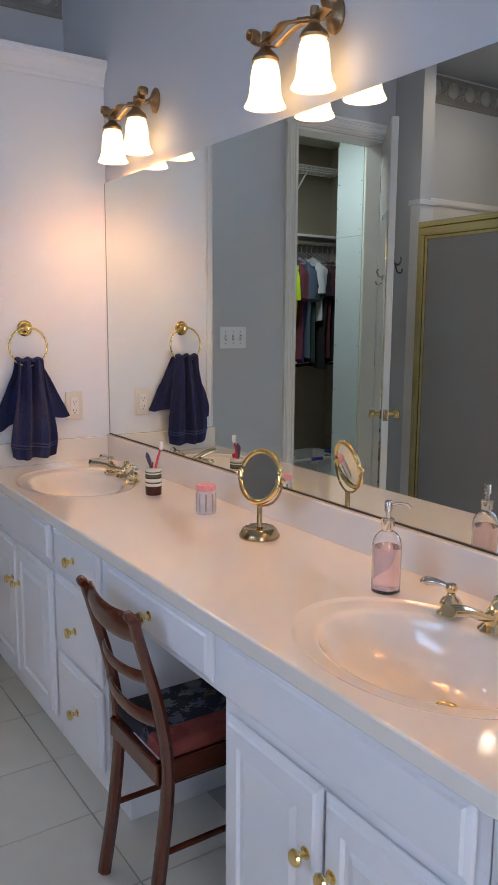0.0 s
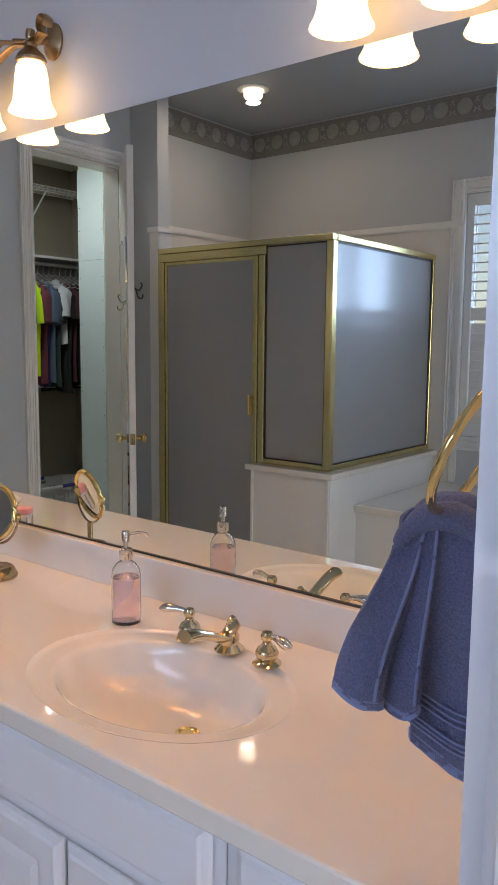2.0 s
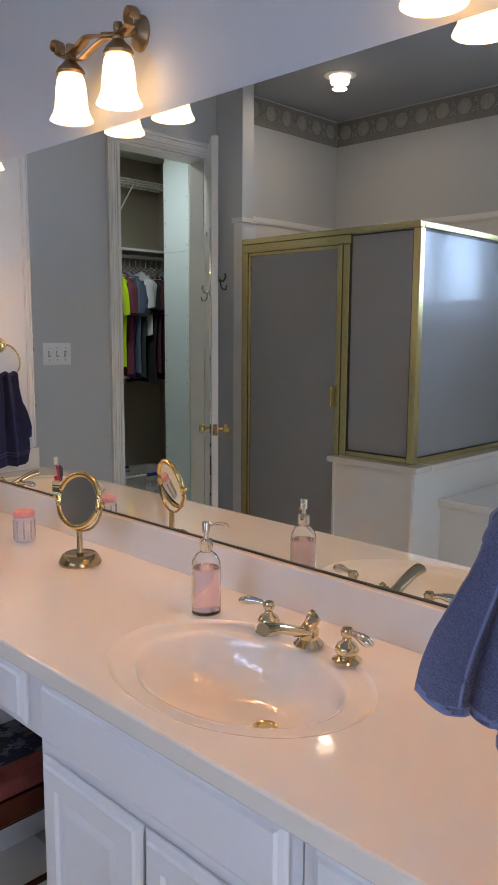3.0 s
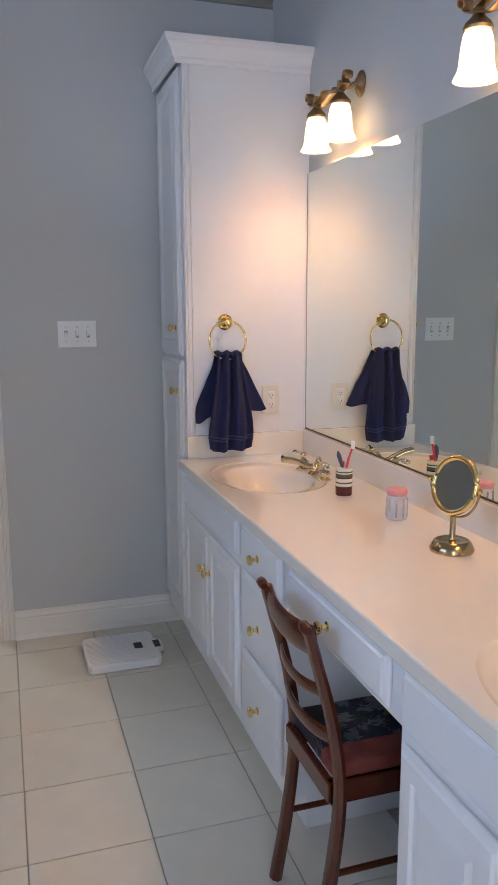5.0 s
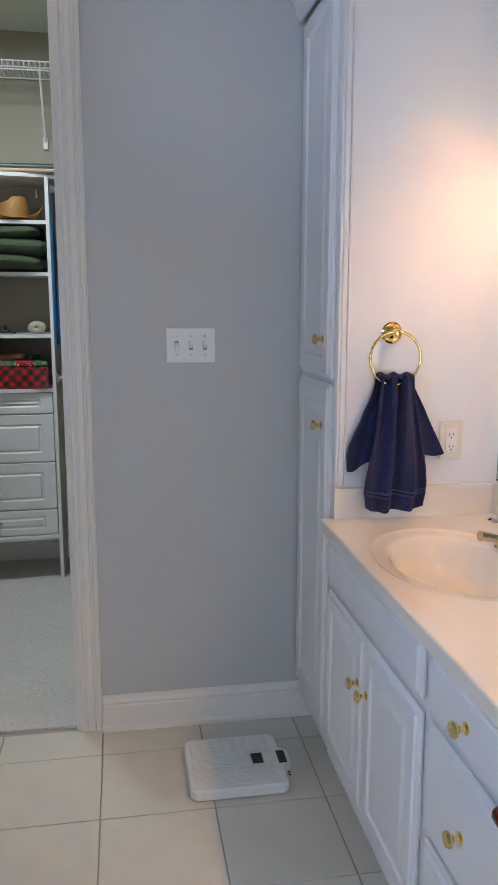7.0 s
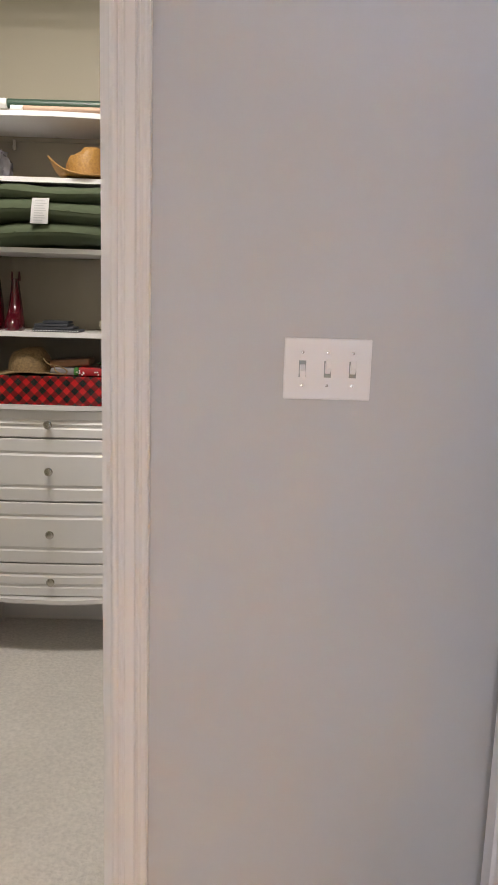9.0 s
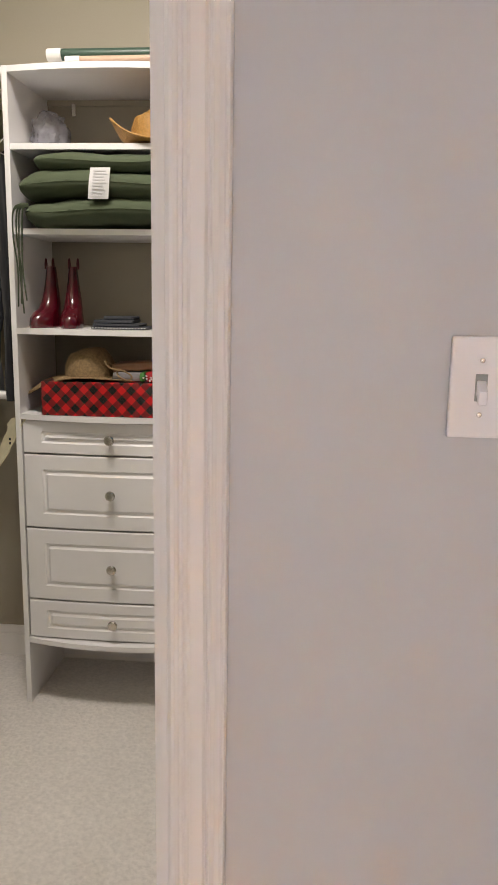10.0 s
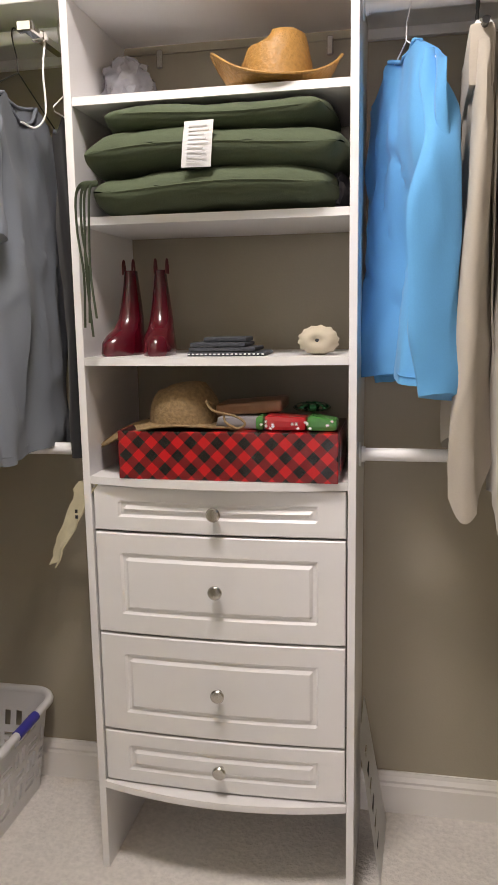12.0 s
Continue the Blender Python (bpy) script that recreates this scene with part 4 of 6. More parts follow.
lathe(bm, [(0, .139), (.0135, .139), (.014, .141), (.014, .160), (.012, .162), (.005, .163), (.005, .176), (0.0085, .177), (.0085, .198), (.007, .200), (0, .200)], (-.165, -2.262, VZ), n=24)
part("pump", bm, M_CHROME, t, "chrome pump head", True)
bm = bmesh.new()
tube(bm, curve([(-.165, -2.262, VZ + .190), (-.165 + .02, -2.262 - .012, VZ + .193), (-.165 + .036, -2.262 - .022, VZ + .190), (-.165 + .041, -2.262 - .025, VZ + .184)], 4), .0035, 8)
part("nozzle", bm, M_CHROME, t, smooth=True)

M_PINK = mat("pink_lid", (0.75, 0.30, 0.30), .4, grain=.25, scale=90)
M_STRIPE = mat("striped_label", (0.72, 0.66, 0.64), .3)


def stripes(nodes, links, obj, axis, colors, freq, round_axis=False):
    sep = nodes.new("ShaderNodeSeparateXYZ")
    links.new(obj, sep.inputs[0])
    mul = nodes.new("ShaderNodeMath")
    mul.operation = "MULTIPLY"
    mul.inputs[1].default_value = freq
    links.new(sep.outputs[axis], mul.inputs[0])
    fr = nodes.new("ShaderNodeMath")
    fr.operation = "FRACT"
    links.new(mul.outputs[0], fr.inputs[0])
    cr = nodes.new("ShaderNodeValToRGB")
    cr.color_ramp.interpolation = "CONSTANT"
    while len(cr.color_ramp.elements) < len(colors):
        cr.color_ramp.elements.new(.5)
    for e, (p, c) in zip(cr.color_ramp.elements, colors):
        e.position, e.color = p, (*c, 1)
    links.new(fr.outputs[0], cr.inputs[0])
    return cr.outputs[0]


t = thing("lidded_jar", (-.149, -1.470, VZ), "small striped glass jar with a pink lid", "jar")
bm = bmesh.new()
lathe(bm, [(0, 0), (.026, 0), (.029, .003), (.029, .066), (.027, .070), (0, .070)], (-.149, -1.470, VZ), n=32)
part("jar", bm, mat("jar_glass", (.62, .55, .56), .1, grain=.1, scale=60), t, smooth=True)
for k in range(9):
    a = 2 * math.pi * k / 9
    part("stripe", one_box(-.149 + .0293 * math.cos(a) - .0022, -.149 + .0293 * math.cos(a) + .0022, -1.470 + .0293 * math.sin(a) - .0022, -1.470 + .0293 * math.sin(a) + .0022, VZ + .008, VZ + .062, .001), M_NICKEL, t, "grey stripe")
bm = bmesh.new()
lathe(bm, [(0, .0705), (.0295, .0705), (.0305, .074), (.0305, .084), (.028, .087), (0, .088)], (-.149, -1.470, VZ), n=32)
part("lid", bm, M_PINK, t, "pink patterned lid", True)

t = thing("toothbrush_holder", (-.172, -1.164, VZ), "striped green and cream ceramic toothbrush holder with a maroon foot", "toothbrush holder")
M_GREEN = mat("olive_glaze", (.10, .11, .06), .2)
M_CREAMG = mat("cream_glaze", (.72, .68, .58), .2)
M_MAROON = mat("maroon_glaze", (.09, .018, .02), .2)
bm = bmesh.new()
lathe(bm, [(0, 0), (.026, 0), (.027, .003), (.027, .030), (0, .030)], (-.172, -1.164, VZ), n=32)
part("foot", bm, M_MAROON, t, "maroon glazed foot", True)
z = .0302
for h, m_ in ((.009, M_CREAMG), (.005, M_GREEN), (.011, M_CREAMG), (.004, M_MAROON), (.011, M_GREEN), (.004, M_CREAMG), (.004, M_GREEN), (.010, M_CREAMG)):
    bm = bmesh.new()
    lathe(bm, [(0, z), (.0268, z), (.0272, z + .001), (.0272, z + h - .001), (.0268, z + h), (0, z + h)], (-.172, -1.164, VZ), n=32)
    part("band", bm, m_, t, smooth=True)
    z += h + .0001
bt = thing("toothbrush", (-.165, -1.160, VZ + .09), "white and red toothbrush standing in the holder", "toothbrush")
bm = bmesh.new()
tube(bm, [(-.168, -1.170, VZ + .085), (-.160, -1.172, VZ + .12), (-.150, -1.176, VZ + .155)], [.0045, .004, .0035], 8)
part("handle", bm, mat("red_plastic", (.6, .04, .06), .3), bt, smooth=True)
bm = bmesh.new()
box(bm, -.155, -.143, -1.182, -1.172, VZ + .150, VZ + .176, .002)
part("head", bm, M_PLASTIC, bt)
tp = thing("toothpaste_tube", (-.175, -1.155, VZ + .09), "small dark toothpaste tube leaning in the holder", "toothpaste")
bm = bmesh.new()
tube(bm, [(-.176, -1.158, VZ + .085), (-.180, -1.152, VZ + .11), (-.184, -1.146, VZ + .128), (-.186, -1.143, VZ + .14)], [.009, .010, .010, .003], 12, flat=.6)
part("tube", bm, mat("dark_blue_plastic", (.06, .06, .12), .3), tp, smooth=True)
bm = bmesh.new()
lathe(bm, [(0, 0), (.007, 0), (.007, .016), (0, .016)], (-.170, -1.146, VZ + .089), (.1, .2, 1), 12)
part("cap", bm, mat("red_cap", (.55, .03, .08), .3), tp, "red cap", True)

# ---- bathroom scale ----
t = thing("bathroom_scale", (-.78, -.34, 0), "white ribbed bathroom scale with a small display on the tiles", "bathroom scale")
sx0, sx1, sy0, sy1 = -.940, -.700, -.490, -.185
bm = bmesh.new()
out = [(-.940, -.470), (-.925, -.492), (-.655, -.492), (-.640, -.475), (-.640, -.395), (-.612, -.36), (-.612, -.30), (-.640, -.272), (-.640, -.205), (-.66, -.182), (-.925, -.182), (-.940, -.20)]
b0 = [bm.verts.new((x, y, .004)) for x, y in out]
b1 = [bm.verts.new((x, y, .030)) for x, y in out]
ix = [(-.776 + (x + .776) * .975, -.337 + (y + .337) * .975) for x, y in out]
b2 = [bm.verts.new((x, y, .036)) for x, y in ix]
n = len(out)
for a, b in ((b0, b1), (b1, b2)):
    for i in range(n):
        bm.faces.new((a[i], a[(i + 1) % n], b[(i + 1) % n], b[i]))
bm.faces.new(b2)
bm.faces.new(b0[::-1])
part("body", bm, M_PLASTIC, t)
for k in range(22):
    y = -.475 + k * .0132
    part("rib", one_box(-.928, -.745 if .33 > abs(y + .337) * 10 else -.67, y, y + .005, .0362, .0385, .0008), M_PLASTIC, t)
part("display", one_box(-.735, -.700, -.365, -.305, .0362, .0385, .001), M_BLACK, t, "dark display window")
part("handle_slot", one_box(-.652, -.626, -.375, -.300, .0362, .0375, .001), M_BLACK, t, "dark carrying slot")
for x, y in ((-.92, -.47), (-.92, -.2), (-.66, -.47), (-.66, -.2)):
    bm = bmesh.new()
    lathe(bm, [(0, 0), (.012, 0), (.012, .0038), (0, .0038)], (x, y, 0), n=12)
    part("foot", bm, M_BLACK, t)
for k, (x, y) in enumerate(((-.632, -.432), (-.632, -.448))):
    part("mark", one_box(x - .004, x + .004, y - .004, y + .004, .0362, .0368), M_BLACK, t, "small dark mark")

t.matrix_basis = Matrix.Translation((-.78, -.325, 0)) @ Matrix.Diagonal((1, .9, 1, 1))


# ---- chair ----
def chair():
    t = thing("vanity_chair", (-.45, -1.83, 0), "small mahogany side chair with dark floral tapestry seat", "chair", "")
    yl, yr = -1.685, -1.955

    def post(yb, yt, s):
        bm = bmesh.new()
        pts = curve([(-.602, yb, .002), (-.570, yb - s * .002, .20), (-.552, yb, .40), (-.560, (yb + yt) / 2, .55), (-.592, yt, .70), (-.612, yt + s * .003, .772)], 6)
        tube(bm, pts, [.0200 - .0045 * (i / len(pts)) for i in range(len(pts))], 8, flat=.85)
        lathe(bm, [(0, -.017), (.009, -.016), (.0125, -.010), (.0125, .010), (.009, .016), (0, .017)], (-.619, yt + s * .002, .778), (0, 1, .15), 18)
        return part("back_post", bm, M_WOOD, t, smooth=True)
    post(-1.715, -1.662, 1)
    post(-1.985, -1.938, -1)

    def slat(z, w, x0, bow, name):
        bm = bmesh.new()
        ya, yb = -1.672, -1.945
        pts = curve([(x0, ya, z + .006), (x0 - bow, (ya * 3 + yb) / 4, z - .002), (x0 - bow * 1.3, (ya + yb) / 2, z - .005), (x0 - bow, (ya + 3 * yb) / 4, z - .002), (x0, yb, z + .006)], 5)
        tube(bm, pts, w, 12, flat=.3, up=(1, 0, 0))
        return part(name, bm, M_WOOD, t, smooth=True)
    slat(.742, .034, -.602, .012, "crest_rail")
    slat(.618, .015, -.574, .018, "back_slat")
    slat(.512, .018, -.560, .014, "back_slat")
    for y in (-1.72, -1.965):
        bm = bmesh.new()
        box(bm, -.20, -.565, y - .009, y + .009, .375, .425, .003)
        part("seat_rail", bm, M_WOOD, t)
    part("seat_rail", one_box(-.205, -.185, -1.974, -1.711, .375, .425, .003), M_WOOD, t)
    part("seat_rail", one_box(-.575, -.556, -1.974, -1.711, .375, .425, .003), M_WOOD, t)
    for y in (-1.722, -1.962):
        bm = bmesh.new()
        tube(bm, [(-.20, y, .0), (-.20, y, .15), (-.197, y, .375)], [.010, .013, .016], 12)
        part("front_leg", bm, M_WOOD, t, smooth=True)
        bm = bmesh.new()
        tube(bm, [(-.21, y, .19), (-.575, y, .19)], .008, 10)
        part("stretcher", bm, M_WOOD, t, smooth=True)
    bm = bmesh.new()
    box(bm, -.560, -.195, -1.970, -1.715, .4255, .465, .014, 3)
    for v in bm.verts:
        if v.co.z > .45:
            v.co.z += .012 * (1 - ((v.co.x + .378) / .19) ** 2) * (1 - ((v.co.y + 1.8425) / .14) ** 2)
    part("seat", bm, M_TAPESTRY, t, "dark floral tapestry seat with a red border", True)


M_TAPESTRY = mat("floral_tapestry", (.1, .1, .1), .95, grain=.3, scale=200, bump=.002)


def tapestry(nodes, links, obj):
    vor = nodes.new("ShaderNodeTexVoronoi")
    vor.inputs["Scale"].default_value = 26
    nz = nodes.new("ShaderNodeTexNoise")
    nz.inputs["Scale"].default_value = 30
    mixv = nodes.new("ShaderNodeVectorMath")
    mixv.operation = "MULTIPLY_ADD"
    mixv.inputs[1].default_value = (.05, .05, .05)
    links.new(nz.outputs["Color"], mixv.inputs[0])
    links.new(obj, mixv.inputs[2])
    links.new(mixv.outputs[0], vor.inputs["Vector"])
    sep = nodes.new("ShaderNodeSeparateColor")
    links.new(vor.outputs["Color"], sep.inputs[0])
    cr = nodes.new("ShaderNodeValToRGB")
    cr.color_ramp.interpolation = "CONSTANT"
    cols = [(0, (.010, .012, .026)), (.34, (.085, .10, .13)), (.52, (.016, .020, .022)), (.72, (.12, .13, .14)), (.84, (.014, .012, .03)), (.94, (.10, .08, .03))]
    while len(cr.color_ramp.elements) < len(cols):
        cr.color_ramp.elements.new(.5)
    for e, (p, c) in zip(cr.color_ramp.elements, cols):
        e.position, e.color = p, (*c, 1)
    links.new(sep.outputs[0], cr.inputs[0])
    sx = nodes.new("ShaderNodeSeparateXYZ")
    links.new(obj, sx.inputs[0])
    lt = nodes.new("ShaderNodeMath")
    lt.operation = "LESS_THAN"
    lt.inputs[1].default_value = -1.900
    links.new(sx.outputs[1], lt.inputs[0])
    mx = nodes.new("ShaderNodeMix")
    mx.data_type = "RGBA"
    cr2 = nodes.new("ShaderNodeValToRGB")
    cr2.color_ramp.elements[0].color, cr2.color_ramp.elements[1].color = (.15, .016, .018, 1), (.28, .07, .055, 1)
    links.new(sep.outputs[1], cr2.inputs[0])
    links.new(lt.outputs[0], mx.inputs[0])
    links.new(cr.outputs[0], mx.inputs[6])
    links.new(cr2.outputs[0], mx.inputs[7])
    return mx.outputs[2]


color_from(M_TAPESTRY, tapestry)
chair()

# ---- closet: shelving unit ----
UX0, UX1, UY, UZ = -2.090, -1.449, 1.555, 2.105
PT = .018


def bow(x, depth=.012):
    u = (x - (UX0 + UX1) / 2) / ((UX1 - UX0) / 2 - PT)
    return UY - depth * max(0, 1 - u * u)


unit = thing("closet_organizer", ((UX0 + UX1) / 2, 1.73, 0), "white melamine closet tower with open shelves above four bow-front drawers", "closet organizer")
part("side_panel", one_box(UX0, UX0 + PT, UY, CN - .002, 0.005, UZ, .001), M_MELA, unit)
part("side_panel", one_box(UX1 - PT, UX1, UY, CN - .002, 0.005, UZ, .001), M_MELA, unit)


def shelf(z, bowed, name="shelf", d=0.0):
    bm = bmesh.new()
    xs = [UX0 + PT + .0005 + (UX1 - UX0 - 2 * PT - .001) * i / 14 for i in range(15)]
    top, bot = [], []
    for zz, lst in ((z, top), (z - PT, bot)):
        for x in xs:
            y = bow(x, bowed) + d if bowed else UY + .004 + d
            lst.append((bm.verts.new((x, y, zz)), bm.verts.new((x, CN - .02, zz))))
    for i in range(14):
        a, b, c, e = top[i], top[i + 1], bot[i], bot[i + 1]
        bm.faces.new((a[0], b[0], b[1], a[1]))
        bm.faces.new((c[0], c[1], e[1], e[0]))
        bm.faces.new((a[0], c[0], e[0], b[0]))
        bm.faces.new((a[1], b[1], e[1], c[1]))
    for i in (0, 14):
        bm.faces.new((top[i][0], top[i][1], bot[i][1], bot[i][0]))
    return part(name, bm, M_MELA, unit)


shelf(UZ - .0005, .034)
shelf(1.882, False)
shelf(1.628, False)
shelf(1.316, .020)
shelf(1.038, .034)
shelf(.252, .040, "bottom_panel", -.002)
part("back_rail", one_box(UX0 + PT + .001, UX1 - PT - .001, CN - .018, CN - .003, .255, 1.019), M_MELA, unit)
part("back_rail", one_box(UX0 + PT + .001, UX1 - PT - .001, CN - .018, CN - .003, .02, .10), M_MELA, unit)
part("hang_rail", one_box(UX0 + PT + .001, UX1 - PT - .001, CN - .012, CN - .003, 2.070, 2.084), M_BEIGE, unit)
for x in (-1.975, -1.54):
    br = part("bracket", one_box(x - .008, x + .008, CN - .022, CN - .0125, 2.032, 2.078, .003), M_NICKEL, unit, "steel hanging bracket")


def drawer(z0, z1):
    """A bowed drawer front with a pressed rectangular frame."""
    x0, x1 = UX0 + PT + .004, UX1 - PT - .004
    f = .062
    def axis(a, b, n):
        base = [a, a + .003, a + f, a + f + .006, a + f + .012, a + f + .020]
        end = [b - (v - a) for v in base[::-1]]
        mid = [base[-1] + (end[0] - base[-1]) * k / n for k in range(1, n)]
        return base + mid + end
    g = .034 if z1 - z0 < .18 else .048
    xs = axis(x0, x1, 8)
    zb = [z0, z0 + .003, z0 + g, z0 + g + .006, z0 + g + .012, z0 + g + .020]
    zs = zb + [z1 - (v - z0) for v in zb[::-1]]
    def depth(i, j):
        k = min(i, len(xs) - 1 - i, j, len(zs) - 1 - j)
        return (.003, 0, 0, .005, .005, -.001)[min(k, 5)]
    bm = bmesh.new()
    g0 = [[bm.verts.new((x, bow(x) + .004 + depth(i, j), z)) for i, x in enumerate(xs)] for j, z in enumerate(zs)]
    g1 = [[bm.verts.new((x, bow(x) + .022, z)) for x in xs] for z in zs]
    for j in range(len(zs) - 1):
        for i in range(len(xs) - 1):
            bm.faces.new((g0[j][i], g0[j][i + 1], g0[j + 1][i + 1], g0[j + 1][i]))
    m, n = len(xs), len(zs)
    for i in range(m - 1):
        bm.faces.new((g0[0][i], g1[0][i], g1[0][i + 1], g0[0][i + 1]))
        bm.faces.new((g0[-1][i], g0[-1][i + 1], g1[-1][i + 1], g1[-1][i]))
    for j in range(n - 1):
        bm.faces.new((g0[j][0], g0[j + 1][0], g1[j + 1][0], g1[j][0]))
        bm.faces.new((g0[j][-1], g1[j][-1], g1[j + 1][-1], g0[j + 1][-1]))
    d = part("drawer_front", bm, M_MELA, unit)
    xc = (x0 + x1) / 2
    bm = bmesh.new()
    lathe(bm, [(0, 0), (.007, 0), (.006, .012), (.012, .018), (.0165, .021), (.017, .025), (.014, .029), (0, .031)], (xc + .001, bow(xc) + .0038, (z0 + z1) / 2), (0, -1, 0), 22)
    part("knob", bm, M_NICKEL, d, "brushed nickel knob", True)


drawer(.908, 1.016)
drawer(.652, .902)
drawer(.396, .646)
drawer(.256, .390)

# hanging shelves and rods on both sides


def hang_side(x0, x1, tag_):
    s = thing("closet_shelf", ((x0 + x1) / 2, 1.74, 2.09), "white melamine shelf fixed over the closet hanging rod", "shelf")
    part("board", one_box(x0, x1, 1.56, CN - .002, UZ - .022, UZ - .003, .001), M_MELA, s)
    part("cleat", one_box(x0, x1, CN - .020, CN - .0025, UZ - .045, UZ - .0225), M_MELA, s)
    for z, nm in ((2.045, "upper"), (1.086, "lower")):
        r = thing("closet_rod", ((x0 + x1) / 2, 1.65, z), "white metal hanging rod in the closet", "closet rod", "closet rods")
        bm = bmesh.new()
        tube(bm, [(x0, 1.65, z), (x1, 1.65, z)], .015, 14)
        part("rod", bm, M_PLASTIC, r, smooth=True)
        for x, sg in ((x0, 1), (x1, -1)):
            bm = bmesh.new()
            lathe(bm, [(0, 0), (.028, 0), (.028, .004), (.019, .006), (.019, .014), (0, .014)], (x, 1.65, z), (sg, 0, 0), 16)
            part("socket", bm, M_PLASTIC, r, smooth=True)


hang_side(CW + .001, UX0 - .001, "west")
hang_side(UX1 + .001, CE - .001, "east")
ws = thing("wire_shelf", (-1.5, 1.76, 2.63), "white ventilated wire shelf high on the closet wall", "wire shelf")
bm = bmesh.new()
for y, z in ((1.60, 2.635), (1.60, 2.595), (1.70, 2.635), (1.90, 2.635)):
    tube(bm, [(CW + .002, y, z), (CE - .002, y, z)], .0032, 6)
part("long_wire", bm, M_PLASTIC, ws)
bm = bmesh.new()
for k in range(124):
    x = CW + .012 + k * .0253
    tube(bm, [(x, 1.90, 2.639), (x, 1.598, 2.639), (x, 1.596, 2.595)], .0016, 4)
part("cross_wire", bm, M_PLASTIC, ws)
for x in (-2.6, -1.47, -.75):
    bm = bmesh.new()
    tube(bm, [(x, 1.602, 2.60), (x - .01, 1.905, 2.32)], .006, 8)
    box(bm, x - .022, x + .002, 1.900, 1.919, 2.285, 2.345, .002)
    part("strut", bm, M_PLASTIC, ws)


# ---- hats, cushions, boots and parcels on the shelves ----
M_STRAW = mat("tan_straw", (.40, .20, .055), .5, grain=.4, scale=110, bump=.005)
M_RAFFIA = mat("dull_raffia", (.25, .16, .078), .8, grain=.6, scale=110, bump=.007)
M_OLIVE = mat("olive_canvas", (.064, .086, .048), .9, grain=.14, scale=240, bump=.001, stain=.1)
M_REDB = mat("red_rubber", (.078, .002, .007), .22, grain=.05, coat=.4)
M_CLEAR = mat("cloudy_plastic_bag", (.42, .42, .47), .22, grain=.35, scale=40, bump=.004)
M_CLEAR.node_tree.nodes["Principled BSDF"].inputs["Alpha"].default_value = .55


def hat(cx, cy, z, rx, ry, brim_x, brim_y, h, material, label, curl, pinch, rot=0.0, dome=False):
    t = thing("hat", (cx, cy, z), label, "hat")
    n = 48
    prof = [(1.0, 0.0, 1), (.78, .004, 1), (.62, .006, .6), (0, 0, 0)]
    bm = bmesh.new()

    def ring(fr, dz, k):
        vs = []
        for i in range(n):
            a = 2 * math.pi * i / n
            bx, by = brim_x * fr + rx * (1 - fr), brim_y * fr + ry * (1 - fr)
            up = curl * fr ** 2 * (abs(math.cos(a)) if curl > 0 else max(0, -math.cos(a))) ** 2.2 + .006 * math.sin(3 * a) * fr
            x, y = bx * math.cos(a) * (1 - .18 * curl * 4 * fr * abs(math.cos(a)) ** 2), by * math.sin(a)
            x, y = x * math.cos(rot) - y * math.sin(rot), x * math.sin(rot) + y * math.cos(rot)
            vs.append(bm.verts.new((cx + x, cy + y, z + .006 + up + dz)))
        return vs
    rings = [ring(1.03, -.002, 1), ring(1.0, .002, 1), ring(.75, .002, 1), ring(.5, .001, 1), ring(.25, 0, 1), ring(0, .002, 1)]
    steps = ((.99, .22), (.95, .42), (.87, .62), (.74, .79), (.57, .91), (.36, .98), (.15, 1.0)) if dome else ((.99, .25), (.97, .5), (.93, .72), (.86, .88), (.72, .97), (.5, 1.0), (.25, 1.0))
    for sx, hz in steps:
        vs = []
        for i in range(n):
            a = 2 * math.pi * i / n
            x, y = rx * sx * math.cos(a), ry * sx * math.sin(a)
            dip = -pinch * math.exp(-(y / (ry * .3)) ** 2) * (hz > .7) - pinch * .4 * (hz > .8) * (x / rx < -.2)
            x, y = x * math.cos(rot) - y * math.sin(rot), x * math.sin(rot) + y * math.cos(rot)
            vs.append(bm.verts.new((cx + x, cy + y, z + .008 + h * hz + dip + .012 * (hz > .8) * x / rx)))
        rings.append(vs)
    for a, b in zip(rings, rings[1:]):
        for i in range(n):
            bm.faces.new((a[i], a[(i + 1) % n], b[(i + 1) % n], b[i]))
    bm.faces.new(rings[-1])
    bmesh.ops.recalc_face_normals(bm, faces=bm.faces[:])
    part("hat_body", bm, material, t, smooth=True)
    bm = bmesh.new()
    pts = []
    for i in range(n):
        a = 2 * math.pi * i / n
        up = curl * (abs(math.cos(a)) if curl > 0 else max(0, -math.cos(a))) ** 2.2 + .006 * math.sin(3 * a)
        x, y = brim_x * math.cos(a) * (1 - .18 * curl * 4 * abs(math.cos(a)) ** 2), brim_y * math.sin(a)
        x, y = x * math.cos(rot) - y * math.sin(rot), x * math.sin(rot) + y * math.cos(rot)
        pts.append((cx + x, cy + y, z + .006 + up))
    tube(bm, pts, .0032, 6, close=True)
    part("brim_edge", bm, material, t, "bound brim edge", True)


hat(-1.635, 1.665, 1.882, .080, .092, .152, .125, .112, M_STRAW, "tan straw cowboy hat with a curled brim on a closet shelf", .080, .034, .25)
hat(-1.862, 1.655, 1.152, .086, .085, .200, .125, .092, M_RAFFIA, "dull raffia sun hat with a floppy brim on the wrapped box", -.055, .0, .05, True)

t = thing("plastic_bag", (-2.01, 1.74, 1.882), "crumpled clear plastic bag on the top shelf", "plastic bag")
bm = bmesh.new()
bmesh.ops.create_icosphere(bm, subdivisions=4, radius=1)
